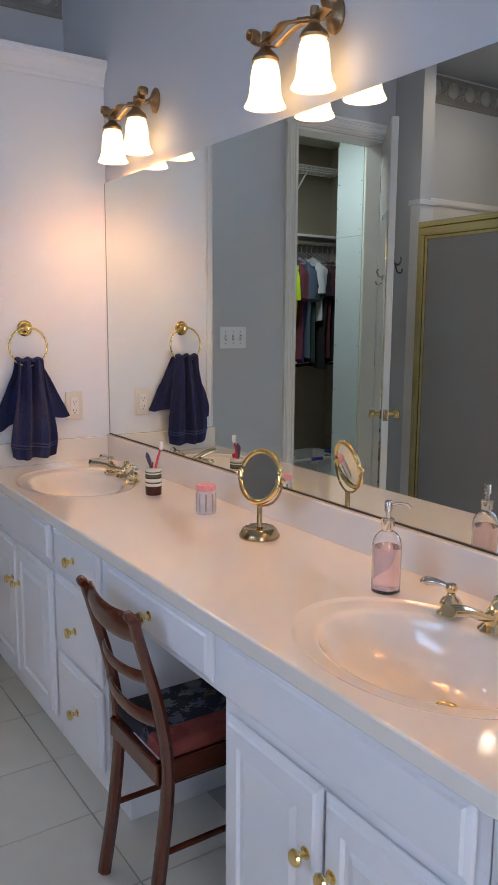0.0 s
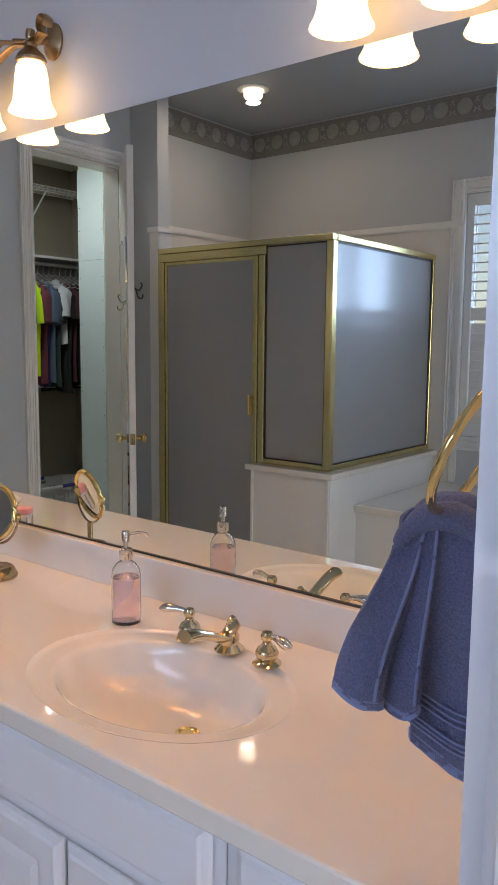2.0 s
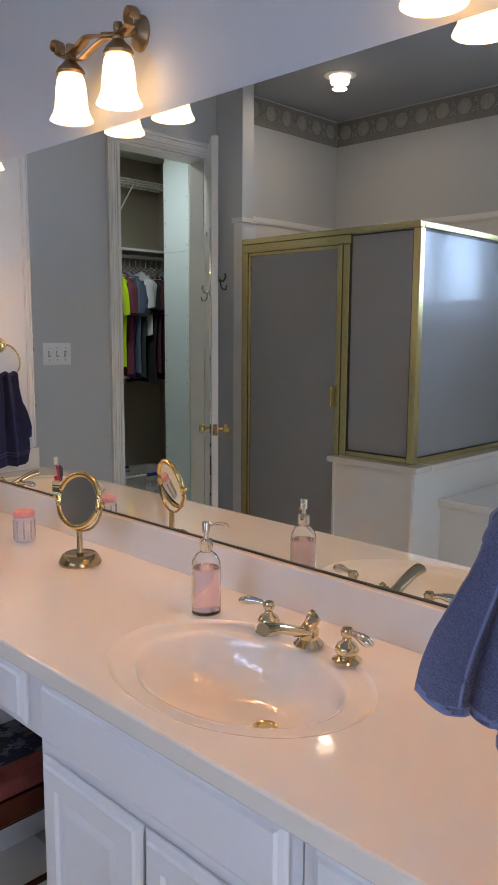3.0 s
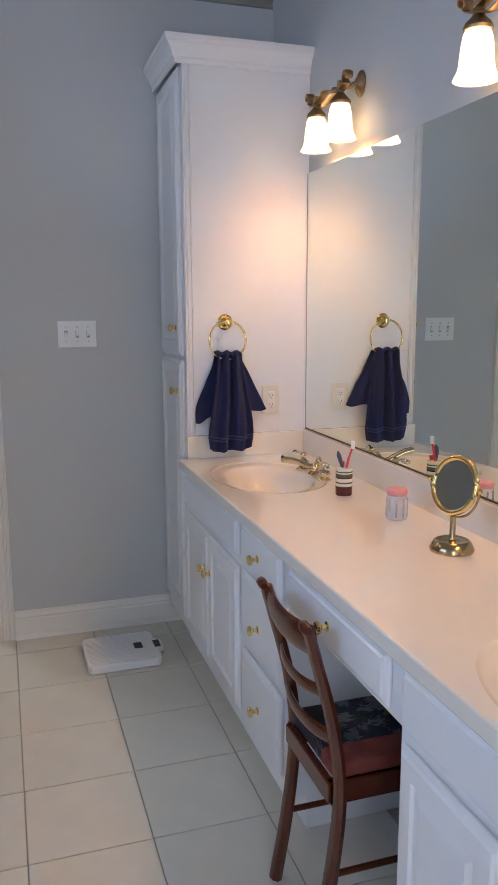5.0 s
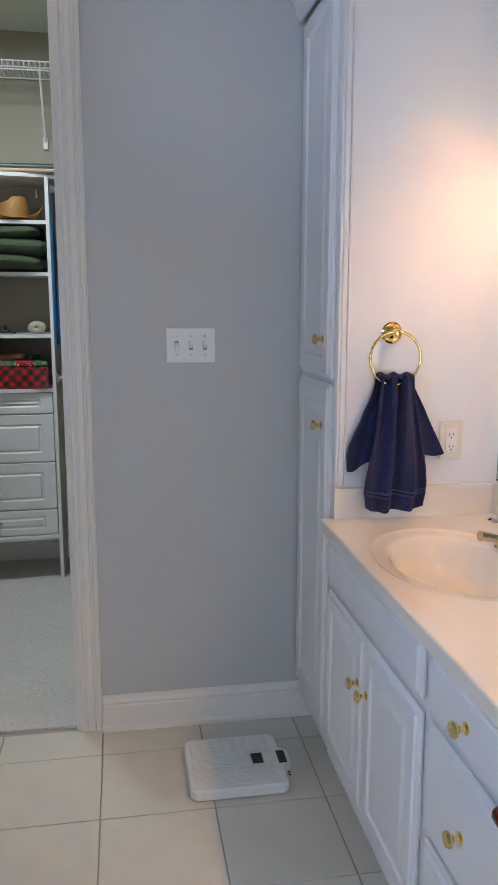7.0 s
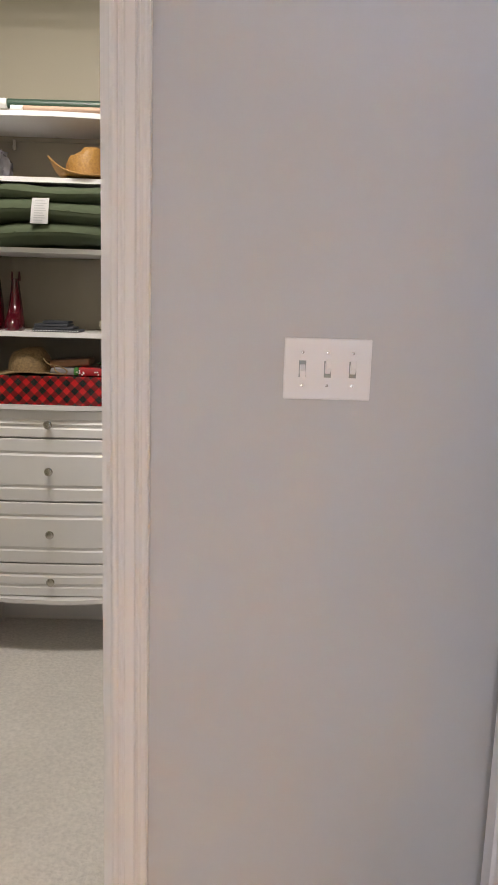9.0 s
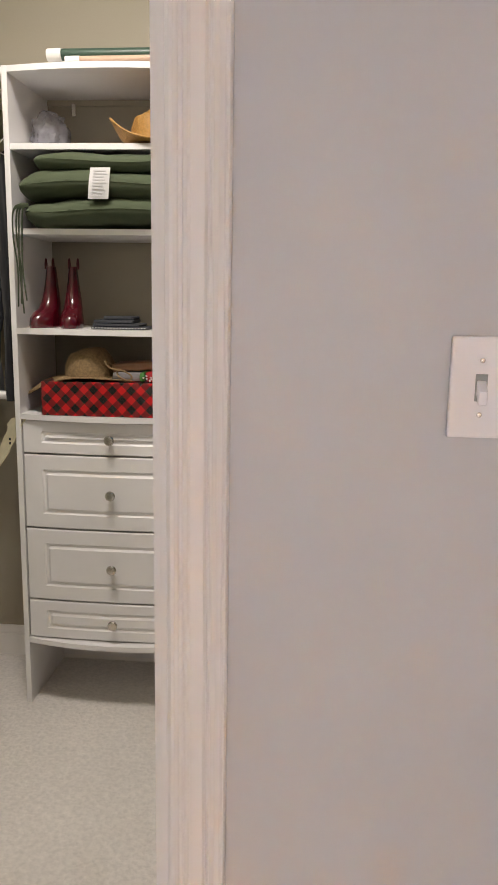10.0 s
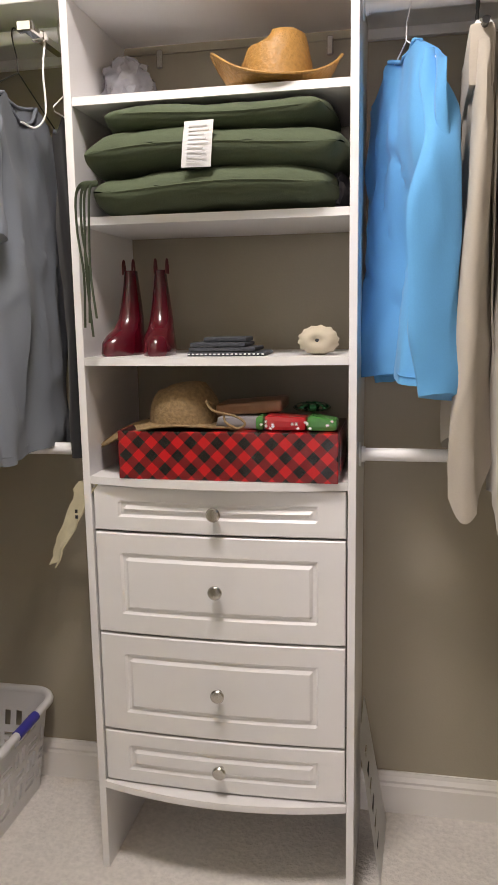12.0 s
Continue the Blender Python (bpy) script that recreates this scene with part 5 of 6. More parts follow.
for v in bm.verts:
    n_ = noise.noise(v.co * 2.6) * .25 + noise.noise(v.co * 7) * .12
    v.co *= 1 + n_
    v.co = Vector((-2.008 + v.co.x * .062, 1.75 + v.co.y * .06, max(1.8825, 1.940 + v.co.z * .072)))
part("bag", bm, M_CLEAR, t, smooth=True)


def cushion(cx, cy, z, w, d, h, label, seed, seam=True):
    t = thing("seat_cushion", (cx, cy, z), label, "cushion", "olive seat cushions")
    bm = bmesh.new()
    nu, nv = 40, 24
    for s in (1, -1):
        rows = []
        for j in range(nv + 1):
            row = []
            for i in range(nu + 1):
                u, v = math.sin(math.pi * (i / nu - .5)), math.sin(math.pi * (j / nv - .5))
                f = max(0, 1 - abs(u) ** 7) ** .45 * max(0, 1 - abs(v) ** 3.2) ** .5
                k = 1 - .05 * (abs(u) * abs(v)) ** 2 * 2
                x, y = cx + w / 2 * u * k, cy + d / 2 * v * k
                nz = noise.noise(Vector((x * 9 + seed, y * 9, seed))) * .012 * f + noise.noise(Vector((x * 34, y * 22, seed + s))) * .006 * (1.15 - f)
                row.append(bm.verts.new((x, y, z + h / 2 + s * (h / 2 * f) + nz + .006 * math.sin(3 * u + seed))))
            rows.append(row)
        for j in range(nv):
            for i in range(nu):
                bm.faces.new((rows[j][i], rows[j][i + 1], rows[j + 1][i + 1], rows[j + 1][i]))
    bmesh.ops.remove_doubles(bm, verts=bm.verts[:], dist=.0008)
    part("cover", bm, M_OLIVE, t, smooth=True)
    if seam:
        bm = bmesh.new()
        pts = []
        for k in range(60):
            a = 2 * math.pi * k / 60
            c, s_ = math.cos(a), math.sin(a)
            q = (abs(c) ** 12 + abs(s_) ** 12) ** (-1 / 12)
            u, v = c * q, s_ * q
            kk = 1 - .05 * (abs(u) * abs(v)) ** 2 * 2
            pts.append((cx + w / 2 * u * kk, cy + d / 2 * v * kk, z + h / 2 + .006 * math.sin(3 * u + seed)))
        tube(bm, pts, .0022, 6, close=True)
        part("piping", bm, M_OLIVE, t, smooth=True)
    return t


c3 = cushion(-1.766, 1.70, 1.629, .560, .39, .098, "olive canvas seat cushion at the foot of the stack", 1.0)
c2 = cushion(-1.762, 1.695, 1.708, .598, .40, .098, "olive canvas seat cushion in the middle of the stack", 2.3)
c1 = cushion(-1.756, 1.70, 1.789, .510, .39, .070, "paler olive seat cushion on top of the stack", 4.1)
bm = bmesh.new()
rows = [[bm.verts.new((-1.800 + .062 * u - .010 * v, 1.492 - .004 * math.sin(3 * v + u), 1.800 - .090 * v)) for u in (0, .33, .66, 1)] for v in [k / 6 for k in range(7)]]
for a, b in zip(rows, rows[1:]):
    for i in range(3):
        bm.faces.new((a[i], a[i + 1], b[i + 1], b[i]))
bmesh.ops.recalc_face_normals(bm, faces=bm.faces[:])
bmesh.ops.solidify(bm, geom=bm.faces[:], thickness=.0008)
lab = part("care_label", bm, mat("care_label_cloth", (.68, .68, .68), .7, grain=.06), c1, "white care label", True)
for k in range(9):
    z = 1.788 - k * .0085
    part("text_bar", one_box(-1.790 - .001 * k, -1.752 - .001 * k + .006 * math.sin(k * 2.1), 1.4865, 1.4875, z, z + .0028), mat("grey_ink", (.50, .50, .51), .8) if k == 0 else bpy.data.materials["grey_ink"], lab)
for k, (x, b) in enumerate(((-2.035, .30), (-2.028, .33), (-2.046, .31), (-2.018, .29))):
    bm = bmesh.new()
    pts = curve([(-2.01, 1.53, 1.695), (x, 1.505, 1.68), (x - .004, 1.500, 1.60), (x + .006 * (-1) ** k, 1.502, 1.50), (x + .004, 1.500, 1.695 - b)], 6)
    tube(bm, pts, .0065, 6, flat=.25, up=(1, 0, 0))
    part("tie", bm, M_OLIVE, c3, "hanging fabric tie", True)
t = thing("dark_bundle", (-1.50, 1.70, 1.63), "dark crumpled cloth pushed in beside the cushions", "cloth")
bm = bmesh.new()
bmesh.ops.create_icosphere(bm, subdivisions=3, radius=1)
for v in bm.verts:
    v.co *= 1 + noise.noise(v.co * 3) * .3
    v.co = Vector((-1.495 + v.co.x * .024, 1.68 + v.co.y * .08, max(1.6285, 1.672 + v.co.z * .040)))
part("cloth", bm, mat("charcoal_cloth", (.05, .05, .06), .9), t, smooth=True)


def boot(x, y, yaw):
    t = thing("rain_boot", (x, y, 1.316), "small glossy red rubber rain boot with a pull loop", "boot", "red boots")
    bm = bmesh.new()
    n = 20
    rows = []
    # (height, centre forward, half length, half width)
    for h, f, a, b in ((0, .028, .074, .036), (.006, .028, .077, .038), (.03, .028, .073, .037), (.048, .020, .062, .034), (.062, .006, .046, .031), (.085, -.004, .036, .028), (.12, -.008, .030, .023), (.16, -.010, .024, .018), (.200, -.010, .019, .014)):
        row = []
        for i in range(n):
            q = 2 * math.pi * i / n
            lx, ly = b * math.cos(q), -f + a * math.sin(q)
            row.append(bm.verts.new((x + lx * math.cos(yaw) - ly * math.sin(yaw), y + lx * math.sin(yaw) + ly * math.cos(yaw), 1.3165 + h)))
        rows.append(row)
    inner = [bm.verts.new(v.co * 1.0) for v in rows[-1]]
    c = sum((v.co for v in rows[-1]), Vector()) / n
    for v in inner:
        v.co = c + (v.co - c) * .9
    low = [bm.verts.new(v.co + Vector((0, 0, -.08))) for v in inner]
    rows += [inner, low]
    for a, b in zip(rows, rows[1:]):
        for i in range(n):
            bm.faces.new((a[i], a[(i + 1) % n], b[(i + 1) % n], b[i]))
    bm.faces.new(rows[0][::-1])
    bm.faces.new(rows[-1])
    part("shaft", bm, M_REDB, t, smooth=True)
    for s in (1, -1):
        bm = bmesh.new()
        px, py = x + s * .014 * math.cos(yaw) + .010 * math.sin(yaw), y + s * .014 * math.sin(yaw) + .010
        tube(bm, curve([(px, py - .008, 1.508), (px, py - .007, 1.530), (px, py, 1.542), (px, py + .007, 1.530), (px, py + .008, 1.508)], 4), .0025, 6)
        part("pull_loop", bm, mat("dark_red_webbing", (.10, .008, .012), .7) if "dark_red_webbing" not in bpy.data.materials else bpy.data.materials["dark_red_webbing"], t, "dark red pull loop", True)


boot(-2.005, 1.690, -.28)
boot(-1.925, 1.685, .12)

t = thing("folded_scarf", (-1.745, 1.62, 1.316), "folded charcoal scarf with white stitching", "scarf")
bm = bmesh.new()
for k in range(3):
    box(bm, -1.835 + .004 * k, -1.655 - .022 * k, 1.58, 1.70, 1.3165 + .0105 * k, 1.326 + .0105 * k, .004, 2)
box(bm, -1.80, -1.70, 1.60, 1.69, 1.348, 1.358, .004, 2)
M_SCARF = mat("charcoal_knit", (.045, .05, .06), .95, grain=.6, scale=120, bump=.003)
part("cloth", bm, M_SCARF, t, smooth=True)
for k in range(18):
    x = -1.832 + k * .0100
    part("stitch", one_box(x, x + .005, 1.5785, 1.5795, 1.320, 1.3225), M_PLASTIC, t, "white stitch")
t = thing("cream_pouch", (-1.540, 1.62, 1.316), "small gathered cream cloth pouch with a drawstring", "pouch")
bm = bmesh.new()
bmesh.ops.create_icosphere(bm, subdivisions=4, radius=1)
for v in bm.verts:
    a = math.atan2(v.co.z, v.co.x)
    k = 1 + .05 * math.sin(14 * a) * (1 - abs(v.co.y)) + .06 * noise.noise(v.co * 3)
    d = -.35 * math.exp(-(v.co.x ** 2 + v.co.z ** 2) * 9) * (v.co.y < 0)
    v.co = Vector((-1.540 + v.co.x * .046 * k, 1.63 + (v.co.y - d) * .045, max(1.3165, 1.3485 + v.co.z * .033 * k)))
part("pouch", bm, mat("cream_cloth", (.50, .44, .34), .9, grain=.1), t, smooth=True)
bm = bmesh.new()
lathe(bm, [(0, 0), (.006, .001), (.004, .006), (0, .007)], (-1.540, 1.604, 1.350), (0, -1, 0), 10)
part("knot", bm, M_SCARF, t, "dark drawstring knot", True)

M_PLAID = mat("buffalo_plaid_paper", (.5, .02, .02), .25, coat=.3)


def plaid(nodes, links, obj):
    rot = nodes.new("ShaderNodeMapping")
    rot.inputs["Rotation"].default_value = (0, radians(45), 0)
    links.new(obj, rot.inputs[0])
    sep = nodes.new("ShaderNodeSeparateXYZ")
    links.new(rot.outputs[0], sep.inputs[0])
    bands = []
    for ax in (0, 2):
        m1 = nodes.new("ShaderNodeMath")
        m1.operation = "MULTIPLY"
        m1.inputs[1].default_value = 1 / .0436
        links.new(sep.outputs[ax], m1.inputs[0])
        m2 = nodes.new("ShaderNodeMath")
        m2.operation = "FRACT"
        links.new(m1.outputs[0], m2.inputs[0])
        m3 = nodes.new("ShaderNodeMath")
        m3.operation = "GREATER_THAN"
        m3.inputs[1].default_value = .5
        links.new(m2.outputs[0], m3.inputs[0])
        bands.append(m3.outputs[0])
    add = nodes.new("ShaderNodeMath")
    add.operation = "ADD"
    links.new(bands[0], add.inputs[0])
    links.new(bands[1], add.inputs[1])
    half = nodes.new("ShaderNodeMath")
    half.operation = "MULTIPLY"
    half.inputs[1].default_value = .5
    links.new(add.outputs[0], half.inputs[0])
    cr = nodes.new("ShaderNodeValToRGB")
    cr.color_ramp.interpolation = "CONSTANT"
    cr.color_ramp.elements[0].color = (.62, .012, .015, 1)
    cr.color_ramp.elements[1].position, cr.color_ramp.elements[1].color = .25, (.20, .010, .012, 1)
    e = cr.color_ramp.elements.new(.75)
    e.color = (.012, .010, .010, 1)
    links.new(half.outputs[0], cr.inputs[0])
    return cr.outputs[0]


color_from(M_PLAID, plaid)
t = thing("wrapped_box", (-1.74, 1.65, 1.038), "long gift box wrapped in red and black buffalo plaid paper", "gift box")
bx = one_box(-1.992, -1.487, 1.535, 1.80, 1.0385, 1.150, .003, 2)
part("box", bx, M_PLAID, t)
bm = bmesh.new()
box(bm, -1.489, -1.4865, 1.60, 1.75, 1.045, 1.145)
part("end_fold", bm, M_PLAID, t)
t = thing("leather_bag", (-1.70, 1.64, 1.152), "flat brown leather pouch with a cord on the wrapped box", "pouch")
M_LEATHER = mat("brown_leather", (.26, .12, .06), .3, grain=.25, scale=40, bump=.002)
bm = bmesh.new()
box(bm, -1.775, -1.620, 1.60, 1.72, 1.1800, 1.208, .009, 3)
for v in bm.verts:
    v.co.z += .008 * math.sin(v.co.x * 30)
part("pouch", bm, M_LEATHER, t, smooth=True)
bm = bmesh.new()
tube(bm, curve([(-1.775, 1.60, 1.205), (-1.79, 1.575, 1.215), (-1.77, 1.56, 1.195), (-1.72, 1.552, 1.185), (-1.695, 1.545, 1.170), (-1.71, 1.542, 1.158), (-1.74, 1.552, 1.170), (-1.75, 1.57, 1.19)], 6), .0028, 6)
part("cord", bm, M_RAFFIA, t, "twisted cord", True)
bm = bmesh.new()
box(bm, -1.77, -1.63, 1.575, 1.70, 1.1515, 1.1790, .01, 2)
t = thing("crumpled_tissue", (-1.70, 1.63, 1.152), "crumpled grey tissue paper under the leather pouch", "tissue paper")
for v in bm.verts:
    v.co += Vector((noise.noise(v.co * 40), noise.noise(v.co * 41 + Vector((3, 0, 0))), 0)) * .008
part("paper", bm, mat("grey_tissue", (.22, .21, .22), .7, grain=.3), t, smooth=True)
t = thing("wrapped_parcel", (-1.58, 1.60, 1.152), "small parcel in red and green holiday paper with snowflakes", "gift parcel")
M_HRED = mat("holiday_red_paper", (.42, .02, .025), .25, grain=.15, scale=30, coat=.2)
M_HGRN = mat("holiday_green_paper", (.04, .20, .05), .25, grain=.1, coat=.2)
z0 = 1.1515
for x0, x1, m_ in ((-1.675, -1.655, M_HGRN), (-1.6545, -1.560, M_HRED), (-1.5595, -1.492, M_HGRN)):
    bm = bmesh.new()
    box(bm, x0, x1, 1.555, 1.625, z0, z0 + .030, .010, 2)
    for v in bm.verts:
        v.co.z += .004 * math.sin(v.co.x * 60) if v.co.z > z0 + .01 else 0
    part("wrap", bm, m_, t)
rg = random.Random(11)
for k in range(14):
    x, z = rg.uniform(-1.665, -1.50), rg.uniform(z0 + .006, z0 + .024)
    bm = bmesh.new()
    for a in (0, 60, 120):
        d = Vector((math.cos(radians(a)), 0, math.sin(radians(a)))) * .004
        tube(bm, [Vector((x, 1.5545, z)) - d, Vector((x, 1.5545, z)) + d], .0007, 4)
    part("snowflake", bm, M_PLASTIC, t, "white printed snowflake")
bw = thing("gift_bow", (-1.555, 1.63, 1.190), "shiny dark green ribbon bow on the wrapped parcel", "ribbon bow")
M_BOW = mat("green_foil_ribbon", (.01, .10, .04), .2, .4)
for k in range(9):
    a = 2 * math.pi * k / 9
    bm = bmesh.new()
    c = Vector((-1.555, 1.63, 1.189))
    d = Vector((math.cos(a), math.sin(a), 0))
    tube(bm, curve([c, c + d * .02 + Vector((0, 0, .018)), c + d * .042 + Vector((0, 0, .010)), c + d * .032 + Vector((0, 0, .002)), c + d * .008], 4), .007, 6, flat=.12)
    part("loop", bm, M_BOW, bw, smooth=True)

# poster tubes on top of the unit
M_POSTER = mat("poster_green", (.03, .07, .05), .4, grain=.3, scale=30)
M_PEACH = mat("poster_peach", (.50, .33, .24), .5, grain=.2)
M_PAPER = mat("white_paper", (.72, .71, .68), .6, grain=.04)
for k, (y, z, r, m_) in enumerate(((1.565, .030, .017, M_POSTER), (1.62, .020, .019, M_PAPER), (1.548, .011, .0105, M_PEACH))):
    t = thing("paper_roll", (-1.7, y, UZ), ("dark green rolled poster with white ends", "white rolled paper", "peach rolled print")[k] + " lying on the closet tower", "paper roll", "paper rolls")
    bm = bmesh.new()
    tube(bm, [(-1.90 + .03 * k, y, UZ + z), (-1.30, y - .01, UZ + z)], r, 16)
    part("roll", bm, m_, t, smooth=True)
    bm = bmesh.new()
    tube(bm, [(-1.945 + .03 * k, y + .002, UZ + z), (-1.9005 + .03 * k, y, UZ + z)], r * 1.08, 16)
    part("end_sheet", bm, M_PAPER, t, "white rolled end", True)


# ---- clothes ----
def fabric(name, c, bump=.0012):
    return mat(name, c, .9, grain=.05, scale=300, bump=bump * .25, stain=.07, sheen=.1)




def hanger(parent_t, x, yaw, w=.20, z=2.045, col=None, y0=1.65, drop=.0):
    col = col or M_PLASTIC
    c, s = math.cos(yaw), math.sin(yaw)

    def P(l, zz):
        return (x + l * s, y0 + l * c, zz)
    bm = bmesh.new()
    hook = [P(.0 + .019 * math.cos(a), z + .002 + .019 * math.sin(a)) for a in [radians(v) for v in range(-30, 200, 20)]]
    neck = z - .075 - drop
    tube(bm, hook + [P(-.017, z - .012), P(0, z - .045), P(0, neck)], .0017, 6)
    tube(bm, [P(0, neck), P(-w, neck - .095), P(-w * .98, neck - .105), P(w * .98, neck - .105), P(w, neck - .095), P(0, neck)], .0017, 6)
    return part("hanger", bm, col, parent_t, "thin white wire hanger" if col is M_PLASTIC else "dark hanger", True)


def shirt(x, yaw, top, length, w, material, label, sleeve=.20, thick=.030, seed=0.0, sleeve_mat=None, sleeve_drop=.0, hem_mat=None, y0=1.65, cat="shirt", neck=True, sw=.062, z_rod=2.045, sides=(1, -1), amp=1.0, hook_mat=None):
    """A garment hanging across the rod: body, two sleeves and its hanger."""
    t = thing("hanging_shirt", (x, y0, top - length), label, cat)
    c, s = math.cos(yaw), math.sin(yaw)

    def P(l, d, zz):
        return Vector((x + l * s + d * c, y0 + l * c - d * s, zz))
    def at(l, v, side):
        """A point of the front (side 1) or back (-1) cloth at l across and v down."""
        al = abs(l) / w
        drop_ = .012 + .075 * smooth_step((al - .25) / .75) + (.0 if al > .36 else .055 * (1 - (al / .36) ** 2) * (1 if side > 0 else .35) * (1 if neck else 0))
        zz = top - drop_ - (length - drop_) * v + .010 * math.sin(l * 16 + seed) * v
        edge = math.sqrt(max(0.0, 1 - al ** 4))
        th = thick * (.25 + .75 * smooth_step(v * 3.5)) * (1 + .35 * v) * edge
        f = noise.noise(Vector((l * 8 + seed, v * 1.1, seed))) * .050 * smooth_step(v * 1.5) + math.sin(l * 34 + seed * 3 + v * 2) * (.003 + .011 * v) + noise.noise(Vector((l * 22, v * 3 + seed, 3))) * .012 + .016 * smooth_step(v * 3) * (1 - abs(noise.noise(Vector((l * 9 + v * 2.5 + seed, v * 2.6 - l * 5, seed)))) * 2.2) ** 3 * .5
        f *= amp
        inset = 1 - .10 * smooth_step((v - .1) / .9) - .05 * math.sin(v * 3.1)
        return P(l * inset, side * th + f, zz)
    bm = bmesh.new()
    n, m = 44, 58
    grids = []
    for side in (1, -1):
        grids.append([[bm.verts.new(at(w * math.sin(math.pi * (i / n - .5)), j / m, side)) for i in range(n + 1)] for j in range(m + 1)])
    for side, g_ in zip((1, -1), grids):
        for j in range(m):
            for i in range(n):
                q = (g_[j][i], g_[j][i + 1], g_[j + 1][i + 1], g_[j + 1][i])
                bm.faces.new(q if side > 0 else q[::-1])
    bmesh.ops.remove_doubles(bm, verts=bm.verts[:], dist=.0006)
    bmesh.ops.recalc_face_normals(bm, faces=bm.faces[:])
    crumple(bm, .008 * min(1.0, max(amp, .55)), seed)
    part("body", bm, material, t, smooth=True)
    bm = bmesh.new()
    seam = [at(w * math.sin(math.pi * (i / 40 - .5)), .972, 1) for i in range(41)] + [at(w * math.sin(math.pi * (.5 - i / 40)), .972, -1) for i in range(1, 40)]
    tube(bm, seam, .0013, 5, close=True)
    part("hem_seam", bm, material, t, smooth=True)
    if hem_mat:
        bm = bmesh.new()
        loop_ = [(w * math.sin(math.pi * (i / 30 - .5)) * 1.01, 1) for i in range(31)] + [(w * math.sin(math.pi * (.5 - i / 30)) * 1.01, -1) for i in range(31)]
        ring0 = [bm.verts.new(at(l, .972, sd) + P(0, sd * .0015, 0) - P(0, 0, 0)) for l, sd in loop_]
        ring1 = [bm.verts.new(at(l, 1.003, sd) + P(0, sd * .0015, 0) - P(0, 0, 0)) for l, sd in loop_]
        for i in range(len(loop_)):
            k = (i + 1) % len(loop_)
            bm.faces.new((ring0[i], ring0[k], ring1[k], ring1[i]))
        part("hem_band", bm, hem_mat, t, "dark printed hem band", True)
    for sg in sides:
        bm = bmesh.new()
        pts, rad = [], []
        for k in range(31):
            v = k / 30
            out = -.050 * (1 - smooth_step(v * 3)) + (.020 if sg < 0 else -.035) * v
            p = P(sg * (w - .022 + out), .010 * sg + .010 * math.sin(3 * v + seed) + .02 * v, top - .050 - (sleeve + sleeve_drop + .03) * v)
            pts.append(p)
            rad.append(sw * (1 if sg < 0 else .6) * (.22 + .68 * math.sqrt(smooth_step(v * 2.2)) + .10 * v))
        tube(bm, pts, rad, 30, flat=.42, up=(s, c, 0))
        zlo = pts[-1].z
        for v in bm.verts:
            q = noise.noise(Vector((v.co.x * 16, v.co.y * 16, v.co.z * 5 + seed)))
            v.co += Vector((q, q * .6, 0)) * .026
            if v.co.z < zlo + .03:
                v.co.z += .30 * ((v.co.y - pts[-1].y) if sg < 0 else 0) * -1.1
        crumple(bm, .006, seed + 5, 3.6)
        part("sleeve", bm, sleeve_mat or material, t, smooth=True)
    if neck:
        bm = bmesh.new()
        tube(bm, [at(w * .36 * math.cos(a), 0.0, 1 if math.sin(a) > 0 else -1) for a in [2 * math.pi * (k + .5) / 28 for k in range(28)]], .0045, 8, close=True)
        part("collar", bm, material, t, smooth=True)
    hanger(t, x, yaw, w * .9, z_rod, hook_mat, y0)
    return t


F_GREY = fabric("heather_grey_cotton", (.15, .172, .20))
F_NEON = fabric("neon_yellow_jersey", (.50, .78, .01))
F_BLACK = fabric("black_jersey", (.012, .012, .014))
F_ROSE = fabric("dusty_rose_cotton", (.18, .042, .060))
F_DENIM = fabric("faded_blue_cotton", (.085, .125, .19))
F_WHITE = fabric("white_cotton", (.62, .64, .68))
F_PINE = fabric("pine_green_cotton", (.025, .052, .044))
F_PURPLE = fabric("purple_cotton", (.045, .018, .13))
F_CHAR = fabric("charcoal_cotton", (.06, .06, .065))
F_MAROON = fabric("maroon_cotton", (.09, .02, .03))
F_SKY = fabric("sky_blue_jersey", (.07, .36, .68))

GR = "shirts on the closet rod"
rows_ = [
    (-2.130, .0, 1.90, .82, .165, F_BLACK, "black shirt hanging beside the closet tower"),
    (-2.240, .02, 1.925, .84, .215, F_GREY, "heather grey cotton T-shirt on the closet rod"),
    (-2.400, .06, 1.93, .76, .20, F_NEON, "neon yellow sports jersey with black sleeve panels"),
    (-2.445, .06, 1.93, .82, .215, F_ROSE, "dusty rose cotton T-shirt on the closet rod"),
    (-2.490, .02, 1.90, .80, .20, F_PURPLE, "purple T-shirt between rose and grey shirts"),
    (-2.535, .05, 1.93, .80, .215, F_DENIM, "faded blue cotton T-shirt on the closet rod"),
    (-2.585, .03, 1.90, .82, .21, F_PINE, "pine green T-shirt on the closet rod"),
    (-2.640, .04, 1.94, .52, .22, F_WHITE, "white cotton T-shirt on the closet rod"),
    (-2.690, .05, 1.92, .88, .21, F_BLACK, "long black shirt on the closet rod"),
    (-2.745, .02, 1.92, .80, .21, F_MAROON, "dark maroon shirt partly hidden by others"),
    (-2.800, .03, 1.92, .84, .21, F_BLACK, "black cotton shirt on the closet rod"),
    (-2.855, .05, 1.92, .82, .21, F_MAROON, "maroon shirt hanging farther along the rod"),
    (-2.910, .02, 1.92, .84, .21, F_MAROON, "maroon shirt hanging farther along the rod"),
    (-2.970, .03, 1.92, .86, .21, F_BLACK, "black shirt at the end of the rod"),
]
